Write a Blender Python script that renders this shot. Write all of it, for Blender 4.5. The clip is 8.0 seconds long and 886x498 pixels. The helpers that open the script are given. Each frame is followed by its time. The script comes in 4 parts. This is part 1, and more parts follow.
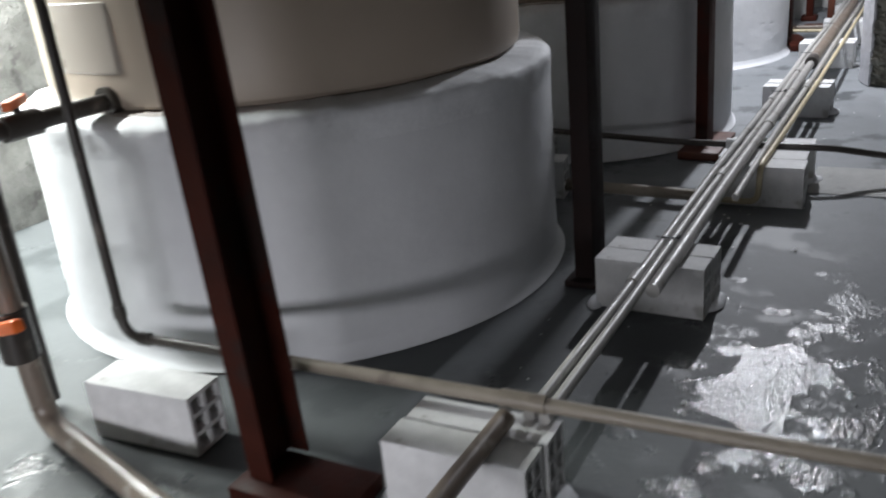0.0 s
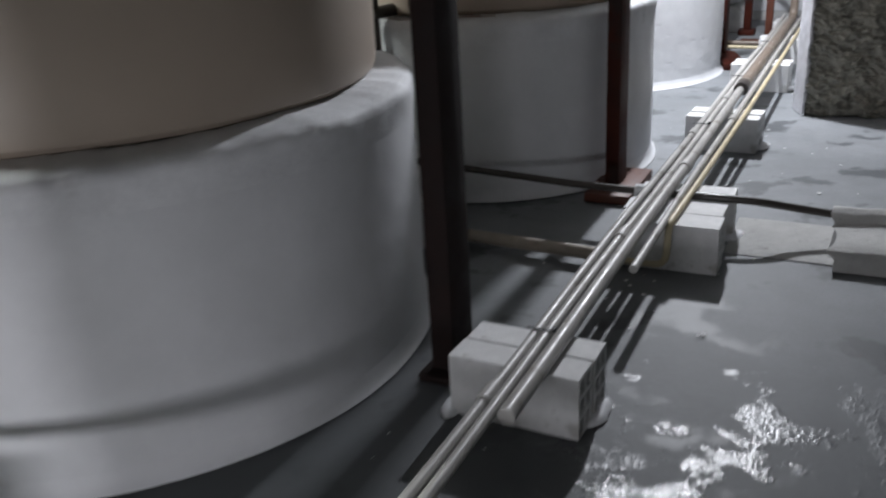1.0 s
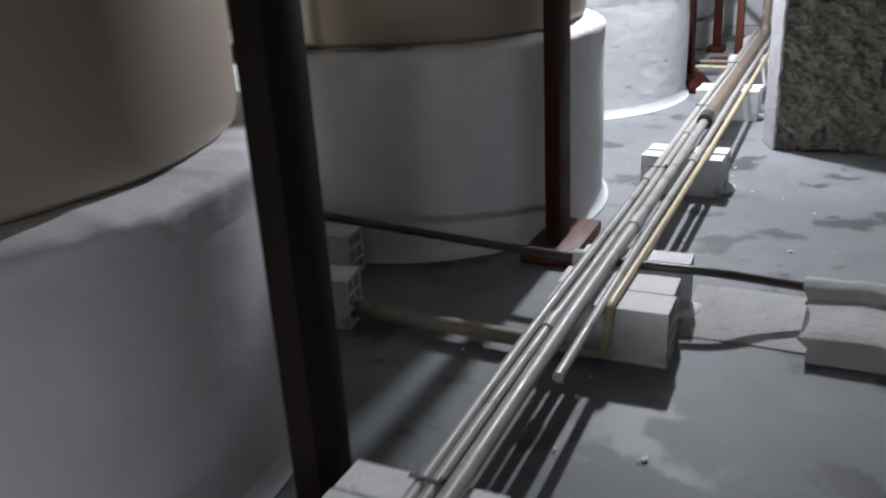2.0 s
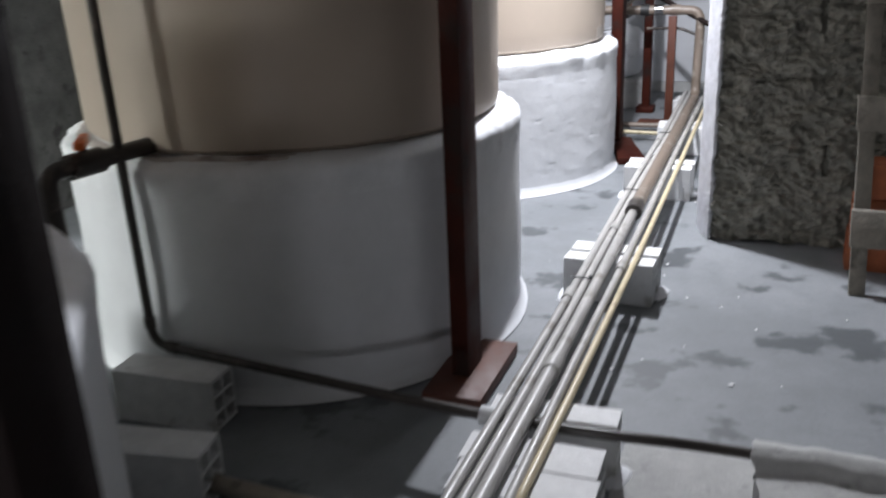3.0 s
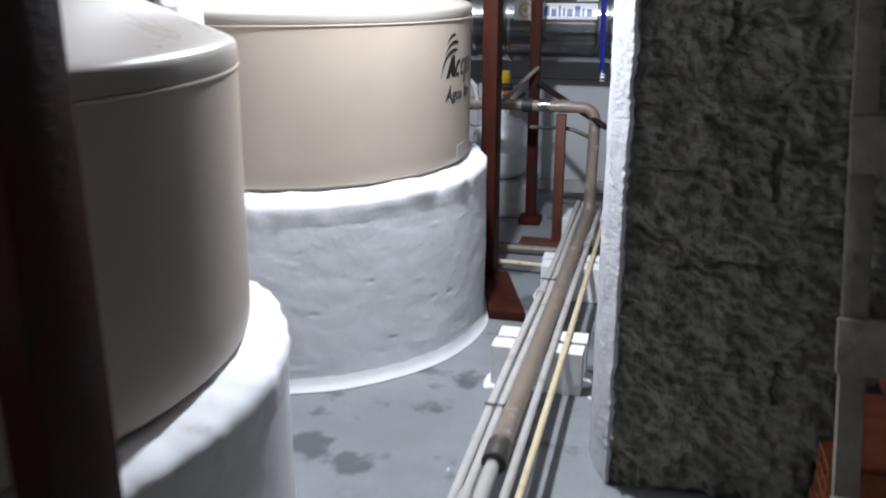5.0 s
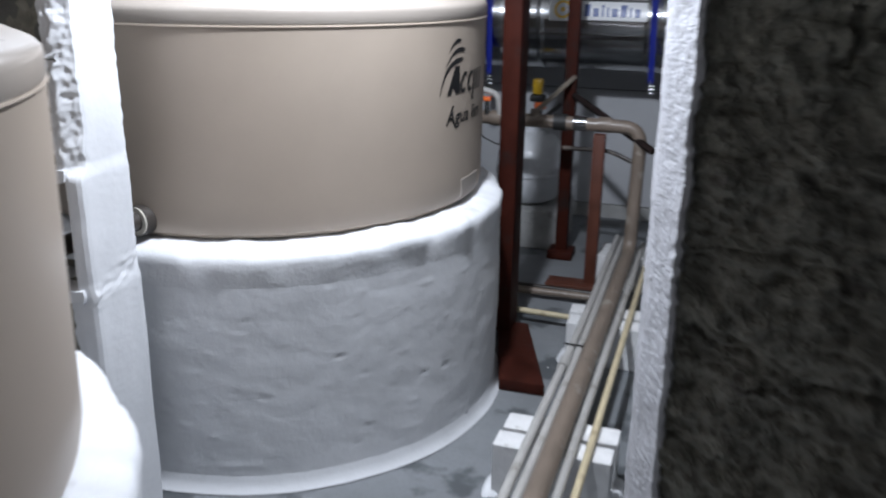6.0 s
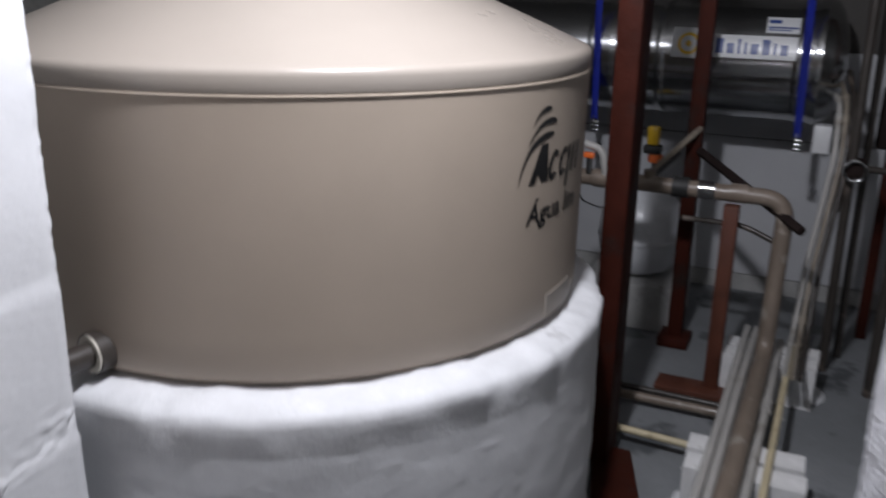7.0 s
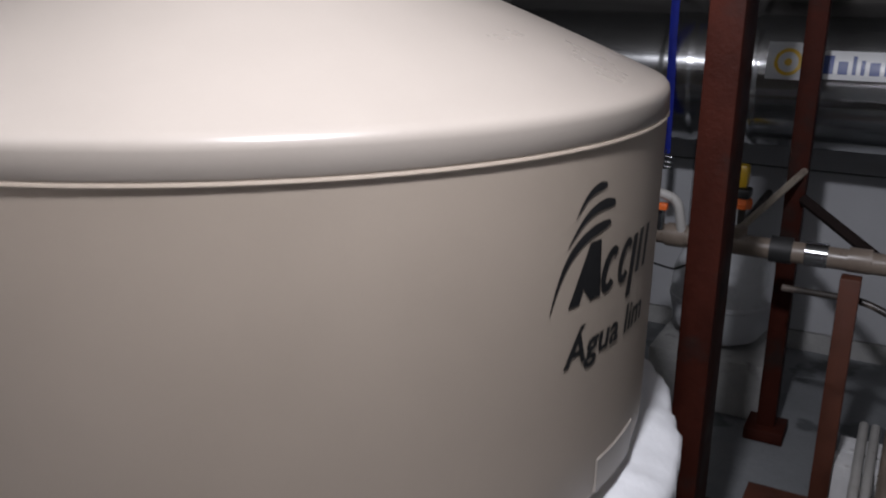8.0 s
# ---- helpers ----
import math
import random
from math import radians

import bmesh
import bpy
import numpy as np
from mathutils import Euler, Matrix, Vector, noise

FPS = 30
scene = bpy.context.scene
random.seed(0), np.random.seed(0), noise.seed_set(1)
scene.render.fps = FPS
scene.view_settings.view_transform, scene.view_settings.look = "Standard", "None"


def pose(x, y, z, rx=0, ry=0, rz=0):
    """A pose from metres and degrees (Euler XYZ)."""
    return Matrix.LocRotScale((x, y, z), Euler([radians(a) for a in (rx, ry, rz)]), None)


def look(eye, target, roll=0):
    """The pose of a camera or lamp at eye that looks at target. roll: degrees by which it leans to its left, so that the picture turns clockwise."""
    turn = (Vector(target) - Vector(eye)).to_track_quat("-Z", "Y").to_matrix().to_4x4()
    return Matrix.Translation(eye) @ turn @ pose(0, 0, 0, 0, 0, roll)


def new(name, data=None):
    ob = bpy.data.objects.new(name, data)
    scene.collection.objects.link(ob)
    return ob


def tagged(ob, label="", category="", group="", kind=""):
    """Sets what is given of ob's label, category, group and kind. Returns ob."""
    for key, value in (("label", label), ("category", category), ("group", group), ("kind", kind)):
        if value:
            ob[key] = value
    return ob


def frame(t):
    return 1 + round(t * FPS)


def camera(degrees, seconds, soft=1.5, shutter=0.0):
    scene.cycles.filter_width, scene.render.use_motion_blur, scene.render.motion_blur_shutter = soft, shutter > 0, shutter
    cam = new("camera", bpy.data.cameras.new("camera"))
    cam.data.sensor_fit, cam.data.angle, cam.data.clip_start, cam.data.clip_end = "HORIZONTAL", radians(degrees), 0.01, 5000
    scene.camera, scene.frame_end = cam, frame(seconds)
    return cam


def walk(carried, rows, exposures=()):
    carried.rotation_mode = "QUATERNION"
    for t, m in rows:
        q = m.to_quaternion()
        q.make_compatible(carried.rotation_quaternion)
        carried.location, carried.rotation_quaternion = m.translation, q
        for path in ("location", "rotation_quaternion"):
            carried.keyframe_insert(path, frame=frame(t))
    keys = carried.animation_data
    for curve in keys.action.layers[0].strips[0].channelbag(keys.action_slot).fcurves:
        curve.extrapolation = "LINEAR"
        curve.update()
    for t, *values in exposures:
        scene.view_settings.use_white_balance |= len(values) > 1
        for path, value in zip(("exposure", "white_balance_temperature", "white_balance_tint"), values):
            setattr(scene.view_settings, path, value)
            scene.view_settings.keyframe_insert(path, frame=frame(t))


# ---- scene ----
cam = camera(53.8, 8.0, soft=2.0, shutter=0.6)
PATH = [
    (0.0, -0.038, -0.413, 1.402, 68.84, 5.24, 28.24),
    (0.5, 0.001, -0.012, 1.390, 69.03, 5.05, 28.91),
    (1.0, -0.041, 0.412, 1.399, 68.10, 3.04, 25.61),
    (2.5, -0.078, 1.435, 1.447, 68.80, 3.15, 23.04),
    (3.0, -0.149, 1.785, 1.575, 69.89, 2.25, 20.37),
    (3.5, -0.159, 2.230, 1.609, 68.09, -0.33, 18.47),
    (4.0, -0.248, 2.680, 1.672, 72.87, -3.14, 14.25),
    (4.2, -0.246, 2.855, 1.685, 71.49, -0.68, 14.61),
    (5.5, -0.335, 3.972, 1.741, 72.71, 0.11, 14.51),
    (6.0, -0.355, 4.438, 1.703, 72.00, -0.84, 17.68),
    (6.5, -0.421, 4.943, 1.737, 71.35, -1.48, 22.69),
    (7.0, -0.580, 5.338, 1.769, 72.48, -1.01, 24.70),
    (7.5, -0.716, 5.793, 1.753, 73.35, -0.23, 28.40),
    (8.0, -0.820, 6.132, 1.757, 72.92, -0.42, 28.85),
]
EXPOSURES = [(0.0, -0.2, 6400, 10), (1.0, 0.1, 6400, 10), (3.0, 0.1, 6400, 11), (4.2, -0.3, 6250, 10), (5.5, -0.65, 6150, 9), (6.0, -1.05, 6100, 9), (7.0, -1.68, 6500, 13), (7.5, -1.9, 6700, 14), (8.0, -1.82, 6500, 14)]
walk(cam, [(t, pose(x, y, z, rx, ry, rz)) for t, x, y, z, rx, ry, rz in PATH], EXPOSURES)

# ---- light ----
world = bpy.data.worlds.new("world")
scene.world = world
world.use_nodes = True
world.node_tree.nodes["Background"].inputs[0].default_value = (0.004, 0.0044, 0.005, 1)
world.node_tree.nodes["Background"].inputs[1].default_value = 1.0


def lamp(name, power, size_x, size_y, m, colour=(1.0, 0.96, 0.92)):
    data = bpy.data.lights.new(name, "AREA")
    data.shape, data.size, data.size_y = "RECTANGLE", size_x, size_y
    data.energy, data.color = power, colour
    ob = new(name, data)
    ob.matrix_world = m
    return ob


# the bare lamp beyond the opening, two lamps in the far aisle, an unseen fill light added low behind the walk
bulb = bpy.data.lights.new("bare_lamp", "POINT")
bulb.energy, bulb.color, bulb.shadow_soft_size = 500, (0.92, 0.94, 1.0), 0.06
new("bare_lamp", bulb).location = (-1.12, 6.72, 2.65)
lamp("aisle_light", 190, 0.10, 0.5, pose(-3.82, 1.30, 1.95), (0.96, 1.0, 0.96))
lamp("aisle_light", 120, 0.10, 0.3, pose(-4.10, 2.25, 2.00), (0.96, 1.0, 0.96))
# added fill for the near sides of the pedestals, no real source
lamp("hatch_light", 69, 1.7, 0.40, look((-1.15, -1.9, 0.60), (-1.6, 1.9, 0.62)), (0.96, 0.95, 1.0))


# ---- materials ----
def material(name, colour, rough=0.6, metal=0.0, vary=0.25, scale=6.0, fine=80.0, bump=0.15, spec=0.5, dark=None, dark_amount=0.0,
             dark_scale=2.5, coat=0.0, rough_vary=0.12, seed=0.0, per_piece=0.0):
    """A surface with broad variation, fine grain, stains and relief, in metres."""
    m = bpy.data.materials.new(name)
    m.use_nodes = True
    nt = m.node_tree
    b = nt.nodes["Principled BSDF"]
    link = nt.links.new
    co = nt.nodes.new("ShaderNodeTexCoord")
    shift = nt.nodes.new("ShaderNodeMapping")
    shift.inputs["Location"].default_value = (seed, seed * 1.7, seed * 0.6)
    link(co.outputs["Object"], shift.inputs["Vector"])

    def noise_tex(s, detail, rough_=0.6):
        n = nt.nodes.new("ShaderNodeTexNoise")
        n.inputs["Scale"].default_value, n.inputs["Detail"].default_value, n.inputs["Roughness"].default_value = s, detail, rough_
        link(shift.outputs[0], n.inputs["Vector"])
        return n

    def mix(kind, fac, a, c):
        n = nt.nodes.new("ShaderNodeMix")
        n.data_type, n.blend_type = "RGBA", kind
        for sock, value in ((n.inputs[0], fac), (n.inputs[6], a), (n.inputs[7], c)):
            if isinstance(value, (int, float)):
                sock.default_value = value
            elif isinstance(value, tuple):
                sock.default_value = (*value, 1)
            else:
                link(value, sock)
        return n.outputs[2]

    def ramp(value, lo, hi, out_lo=0.0, out_hi=1.0):
        n = nt.nodes.new("ShaderNodeMapRange")
        n.inputs[1].default_value, n.inputs[2].default_value, n.inputs[3].default_value, n.inputs[4].default_value = lo, hi, out_lo, out_hi
        link(value, n.inputs[0])
        return n.outputs[0]

    broad, grain = noise_tex(scale, 5), noise_tex(fine, 3)
    lo = tuple(k * (1 - vary) for k in colour)
    hi = tuple(min(1, k * (1 + vary * 0.6)) for k in colour)
    out = mix("MIX", ramp(broad.outputs[0], 0.3, 0.7), lo, hi)
    out = mix("MIX", ramp(grain.outputs[0], 0.35, 0.75, 0, vary * 0.7), out, tuple(k * 0.75 for k in colour))
    if dark:
        st = noise_tex(dark_scale, 6, 0.55)
        out = mix("MIX", ramp(st.outputs[0], 0.68 - dark_amount * 0.35, 0.74 - dark_amount * 0.25, 0, 0.85), out, dark)
    if per_piece:
        info = nt.nodes.new("ShaderNodeObjectInfo")
        out = mix("MULTIPLY", per_piece, out, info.outputs["Random"])
    link(out, b.inputs["Base Color"])
    link(ramp(broad.outputs[0], 0.3, 0.7, max(0, rough - rough_vary), min(1, rough + rough_vary)), b.inputs["Roughness"])
    b.inputs["Metallic"].default_value = metal
    b.inputs["Specular IOR Level"].default_value = spec
    b.inputs["Coat Weight"].default_value = coat
    if bump:
        bn = nt.nodes.new("ShaderNodeBump")
        bn.inputs["Strength"].default_value, bn.inputs["Distance"].default_value = bump, 0.01
        both = nt.nodes.new("ShaderNodeMath")
        both.operation = "ADD"
        link(broad.outputs[0], both.inputs[0])
        link(grain.outputs[0], both.inputs[1])
        link(both.outputs[0], bn.inputs["Height"])
        link(bn.outputs[0], b.inputs["Normal"])
    return m


WHITE = material("white_limewash", (0.70, 0.71, 0.73), 0.72, vary=0.08, scale=3.5, fine=30, bump=0.14)
WHITE_RIM = material("brushed_limewash", (0.73, 0.74, 0.76), 0.75, vary=0.12, scale=7, fine=60, bump=0.2, dark=(0.5, 0.5, 0.51), dark_amount=0.12, dark_scale=6)
COLLAR = material("grey_white_pvc", (0.66, 0.62, 0.54), 0.5, vary=0.3, scale=30, fine=90, bump=0.2, dark=(0.35, 0.31, 0.26), dark_amount=0.2, dark_scale=24)
WHITE_PLAIN = material("white_painted_block", (0.74, 0.74, 0.74), 0.7, vary=0.14, scale=14, fine=110, bump=0.3, dark=(0.42, 0.41, 0.39), dark_amount=0.2, dark_scale=7)
TANK = material("beige_polyethylene", (0.43, 0.362, 0.295), 0.42, vary=0.07, scale=2.2, fine=160, bump=0.03, rough_vary=0.06)
LID = material("pale_beige_polyethylene", (0.36, 0.32, 0.28), 0.32, vary=0.06, scale=2.0, fine=160, bump=0.02, rough_vary=0.06)
BLACK_INK = material("black_print", (0.012, 0.012, 0.013), 0.5, vary=0.2, bump=0)
OXIDE = material("red_oxide_steel", (0.042, 0.0088, 0.0048), 0.62, spec=0.15, vary=0.4, scale=7, fine=60, bump=0.2, dark=(0.022, 0.014, 0.012), dark_amount=0.4, dark_scale=5)
# orange steel parts, and one red plate with lamplight put into its colour
ORANGE_OR_LIT_OXIDE = material("orange_primer_or_lit_oxide", (0.095, 0.028, 0.014), 0.6, vary=0.3, scale=9, bump=0.15, dark=(0.10, 0.03, 0.02), dark_amount=0.25, dark_scale=6)
# black steel parts, and the second red post with its shade in the colour
BLACK_OR_SHADED_STEEL = material("black_or_shaded_steel", (0.017, 0.010, 0.009), 0.75, vary=0.4, scale=9, bump=0.15, spec=0.2)
MORTAR = material("rough_grey_mortar", (0.27, 0.262, 0.225), 0.92, vary=0.45, scale=22, fine=70, bump=1.0, dark=(0.10, 0.092, 0.08), dark_amount=0.2, dark_scale=9)
MORTAR_LIGHT = material("grey_render", (0.17, 0.17, 0.16), 0.9, vary=0.4, scale=8, fine=60, bump=0.7, dark=(0.07, 0.07, 0.065), dark_amount=0.3, dark_scale=9)
PLASTER = material("pale_plaster", (0.50, 0.505, 0.535), 0.85, vary=0.2, scale=18, fine=120, bump=0.6, dark=(0.40, 0.40, 0.41), dark_amount=0.2, dark_scale=10)
WALL_PAINT = material("white_wall_paint", (0.78, 0.79, 0.80), 0.7, vary=0.10, scale=1.5, fine=60, bump=0.12)
SLAB = material("pale_concrete", (0.16, 0.156, 0.15), 0.9, vary=0.25, scale=2.5, fine=50, bump=0.3)
PANEL = material("grey_white_panel_paint", (0.50, 0.51, 0.53), 0.65, vary=0.12, scale=1.5, fine=60, bump=0.1)
CEILING = material("dark_brown_grey", (0.08, 0.075, 0.07), 0.9, vary=0.3, scale=2.5, fine=50, bump=0.3)
# limewash darkened and browned to paint the shade on the rim tops
SHADED_RIM = material("shaded_limewash", (0.48, 0.44, 0.42), 0.85, vary=0.3, scale=9, fine=40, bump=0.3, dark=(0.22, 0.16, 0.14), dark_amount=0.35, dark_scale=6)
PVC_GREY = material("grey_pvc", (0.42, 0.41, 0.39), 0.42, vary=0.15, scale=10, fine=120, bump=0.06, dark=(0.24, 0.22, 0.19), dark_amount=0.3, dark_scale=9)
PVC_BROWN = material("brown_pvc", (0.20, 0.160, 0.128), 0.38, vary=0.2, scale=8, fine=120, bump=0.06, dark=(0.33, 0.30, 0.26), dark_amount=0.25, dark_scale=10)
PVC_CREAM = material("cream_pvc", (0.58, 0.50, 0.33), 0.42, vary=0.16, scale=9, fine=120, bump=0.06, dark=(0.36, 0.29, 0.18), dark_amount=0.25, dark_scale=9)
PVC_TAN = material("tan_pvc", (0.27, 0.235, 0.19), 0.42, vary=0.2, scale=9, fine=120, bump=0.06, dark=(0.15, 0.12, 0.10), dark_amount=0.3, dark_scale=7)
PVC_DARK = material("dark_grey_pvc", (0.045, 0.038, 0.033), 0.4, vary=0.3, scale=9, bump=0.06, dark=(0.16, 0.13, 0.11), dark_amount=0.25, dark_scale=7)
CLAY = material("orange_clay", (0.42, 0.13, 0.055), 0.85, vary=0.25, scale=14, fine=90, bump=0.4)
WOOD = material("grey_weathered_timber", (0.23, 0.21, 0.175), 0.8, vary=0.4, scale=10, fine=70, bump=0.5, dark=(0.08, 0.07, 0.055), dark_amount=0.3, dark_scale=6)
STEEL = material("polished_stainless_steel", (0.46, 0.47, 0.48), 0.2, metal=1.0, vary=0.12, scale=3, fine=40, bump=0.03, rough_vary=0.06)
steel_tree = STEEL.node_tree
brushed = steel_tree.nodes.new("ShaderNodeTangent")
brushed.direction_type, brushed.axis = "RADIAL", "X"
steel_tree.nodes["Principled BSDF"].inputs["Anisotropic"].default_value = 0.92
steel_tree.nodes["Principled BSDF"].inputs["Anisotropic Rotation"].default_value = 0.25
steel_tree.links.new(brushed.outputs[0], steel_tree.nodes["Principled BSDF"].inputs["Tangent"])
BLUE = material("blue_webbing", (0.012, 0.03, 0.42), 0.7, vary=0.2, fine=200, bump=0.2)
YELLOW = material("yellow_plastic", (0.60, 0.37, 0.02), 0.4, vary=0.1, bump=0.02)
ORANGE = material("orange_plastic", (0.80, 0.16, 0.03), 0.4, vary=0.1, bump=0.02)
LABEL_WHITE = material("white_label", (0.62, 0.63, 0.64), 0.35, vary=0.05, bump=0)
LABEL_BLUE = material("blue_print", (0.03, 0.06, 0.22), 0.4, vary=0.1, bump=0)
LABEL_YELLOW = material("yellow_print", (0.72, 0.45, 0.03), 0.4, vary=0.1, bump=0)
VESSEL = material("pale_grey_enamel", (0.72, 0.74, 0.77), 0.3, vary=0.06, scale=4, bump=0.02)
RUBBER = material("black_rubber", (0.02, 0.02, 0.02), 0.6, vary=0.2, bump=0.05)
CONCRETE = material("concrete_kerb", (0.40, 0.40, 0.39), 0.85, vary=0.2, scale=9, fine=70, bump=0.4, dark=(0.2, 0.2, 0.19), dark_amount=0.2, dark_scale=8)


def floor_material():
    """Painted grey cement with damp blots and glossy wet sheets near the entrance."""
    m = bpy.data.materials.new("grey_painted_cement")
    m.use_nodes = True
    nt, link = m.node_tree, m.node_tree.links.new
    b = nt.nodes["Principled BSDF"]
    co = nt.nodes.new("ShaderNodeTexCoord")

    def tex(s, detail, rough=0.6, off=0.0):
        mp = nt.nodes.new("ShaderNodeMapping")
        mp.inputs["Location"].default_value = (off, off * 0.7, 0)
        link(co.outputs["Object"], mp.inputs["Vector"])
        n = nt.nodes.new("ShaderNodeTexNoise")
        n.inputs["Scale"].default_value, n.inputs["Detail"].default_value, n.inputs["Roughness"].default_value = s, detail, rough
        link(mp.outputs[0], n.inputs["Vector"])
        return n.outputs[0]

    def rng(value, a, c, lo=0.0, hi=1.0):
        n = nt.nodes.new("ShaderNodeMapRange")
        n.interpolation_type = "SMOOTHSTEP"
        n.inputs[1].default_value, n.inputs[2].default_value, n.inputs[3].default_value, n.inputs[4].default_value = a, c, lo, hi
        link(value, n.inputs[0])
        return n.outputs[0]

    def op(kind, a, c):
        n = nt.nodes.new("ShaderNodeMath")
        n.operation = kind
        for s, val in ((n.inputs[0], a), (n.inputs[1], c)):
            if isinstance(val, (int, float)):
                s.default_value = val
            else:
                link(val, s)
        return n.outputs[0]

    def mix(fac, a, c):
        n = nt.nodes.new("ShaderNodeMix")
        n.data_type = "RGBA"
        for s, val in ((n.inputs[0], fac), (n.inputs[6], a), (n.inputs[7], c)):
            if isinstance(val, tuple):
                s.default_value = (*val, 1)
            elif isinstance(val, (int, float)):
                s.default_value = val
            else:
                link(val, s)
        return n.outputs[2]

    xyz = nt.nodes.new("ShaderNodeSeparateXYZ")
    link(co.outputs["Object"], xyz.inputs[0])
    broad, mid, fine = tex(1.1, 5), tex(5, 5, 0.6, 3.1), tex(70, 3)
    blot = tex(2.9, 4, 0.55, 1.7)
    base = mix(rng(broad, 0.3, 0.7), (0.175, 0.186, 0.195), (0.245, 0.257, 0.27))
    base = mix(rng(mid, 0.4, 0.75, 0, 0.4), base, (0.155, 0.163, 0.168))
    base = mix(rng(fine, 0.4, 0.75, 0, 0.25), base, (0.145, 0.152, 0.155))
    damp = rng(blot, 0.55, 0.62)
    base = mix(op("MULTIPLY", damp, 0.85), base, (0.07, 0.077, 0.082))
    # the soaked stretch by the entrance
    wet_zone = rng(xyz.outputs[1], 4.2, 1.8)
    place = nt.nodes.new("ShaderNodeMapping")
    place.inputs["Location"].default_value = (0.30 / 0.55, -2.05 / 1.0, 0)
    place.inputs["Scale"].default_value = (1 / 0.55, 1 / 1.0, 0)
    link(co.outputs["Object"], place.inputs["Vector"])
    away = nt.nodes.new("ShaderNodeVectorMath")
    away.operation = "LENGTH"
    link(place.outputs[0], away.inputs[0])
    pool = rng(op("ADD", away.outputs["Value"], op("MULTIPLY", op("SUBTRACT", tex(4.2, 6, 0.66, 5.3), 0.5), 4.6)), 0.45, 0.30)
    wet = op("MULTIPLY", op("MAXIMUM", pool, rng(tex(2.1, 6, 0.68, 5.3), 0.58, 0.66)), wet_zone)
    base = mix(op("MULTIPLY", wet_zone, 0.8), base, (0.058, 0.064, 0.066))
    ripple = op("MULTIPLY", op("ADD", tex(110, 2, 0.5, 2.0), tex(45, 2, 0.5, 6.0)), wet)
    link(base, b.inputs["Base Color"])
    b.inputs["Specular IOR Level"].default_value = 0.35
    dry = op("SUBTRACT", 0.62, op("MULTIPLY", damp, 0.12))
    n = nt.nodes.new("ShaderNodeMix")
    link(wet, n.inputs[0])
    link(dry, n.inputs[2])
    n.inputs[3].default_value = 0.14
    link(n.outputs[0], b.inputs["Roughness"])
    bn = nt.nodes.new("ShaderNodeBump")
    bn.inputs["Strength"].default_value, bn.inputs["Distance"].default_value = 0.25, 0.006
    link(op("ADD", op("ADD", mid, op("MULTIPLY", ripple, 1.7)), op("ADD", op("MULTIPLY", tex(26, 4, 0.6, 9.0), 0.9), op("MULTIPLY", fine, 0.25))), bn.inputs["Height"])
    link(bn.outputs[0], b.inputs["Normal"])
    return m


FLOOR = floor_material()
GLOW = bpy.data.materials.new("lit_tube")
GLOW.use_nodes = True
GLOW.node_tree.nodes["Principled BSDF"].inputs["Emission Color"].default_value = (0.95, 0.98, 1.0, 1)
GLOW.node_tree.nodes["Principled BSDF"].inputs["Emission Strength"].default_value = 18.0


# ---- builders ----
def mesh_from(name, bm, mat, smooth=None):
    me = bpy.data.meshes.new(name)
    bm.normal_update()
    bm.to_mesh(me)
    bm.free()
    me.materials.append(mat)
    if smooth is not None:
        me.polygons.foreach_set("use_smooth", [True] * len(me.polygons))
        me.set_sharp_from_angle(angle=radians(smooth))
    return me


def part(name, bm, mat, parent=None, label="", smooth=None):
    ob = new(name, mesh_from(name, bm, mat, smooth))
    if parent is not None:
        ob.parent = parent
    return tagged(ob, label) if label else ob


def thing(name, label, category, x=0, y=0, z=0, group="", kind=""):
    ob = new(name)
    ob.empty_display_size = 0.1
    ob.location = (x, y, z)
    return tagged(ob, label, category, group, kind)


def box(bm, x0, x1, y0, y1, z0, z1, bevel=0.0):
    made = bmesh.ops.create_cube(bm, size=1.0)["verts"]
    for vert in made:
        vert.co = Vector(((x0 + x1) / 2 + vert.co.x * (x1 - x0), (y0 + y1) / 2 + vert.co.y * (y1 - y0), (z0 + z1) / 2 + vert.co.z * (z1 - z0)))
    if bevel:
        edges = list({e for vert in made for e in vert.link_edges})
        bmesh.ops.bevel(bm, geom=edges, offset=bevel, segments=2, profile=0.5, affect="EDGES")
    return bm


def boxed(*a, **k):
    return box(bmesh.new(), *a, **k)


def lathe(bm, profile, n=48, wobble=None, cx=0, cy=0):
    """Turns a profile of (radius, height) round z. Ends of radius 0 are closed."""
    rings = []
    for r, z in profile:
        if r <= 1e-6:
            rings.append([bm.verts.new((cx, cy, z))])
        else:
            ring = []
            for k in range(n):
                a = 2 * math.pi * k / n
                rr, zz = (r, z) if wobble is None else wobble(r, z, a)
                ring.append(bm.verts.new((cx + rr * math.cos(a), cy + rr * math.sin(a), zz)))
            rings.append(ring)
    for a, c in zip(rings, rings[1:]):
        for k in range(n):
            q = [a[k % len(a)], a[(k + 1) % n % len(a)], c[(k + 1) % n % len(c)], c[k % len(c)]]
            q = list(dict.fromkeys(q))
            if len(q) > 2:
                bm.faces.new(q)
    return bm


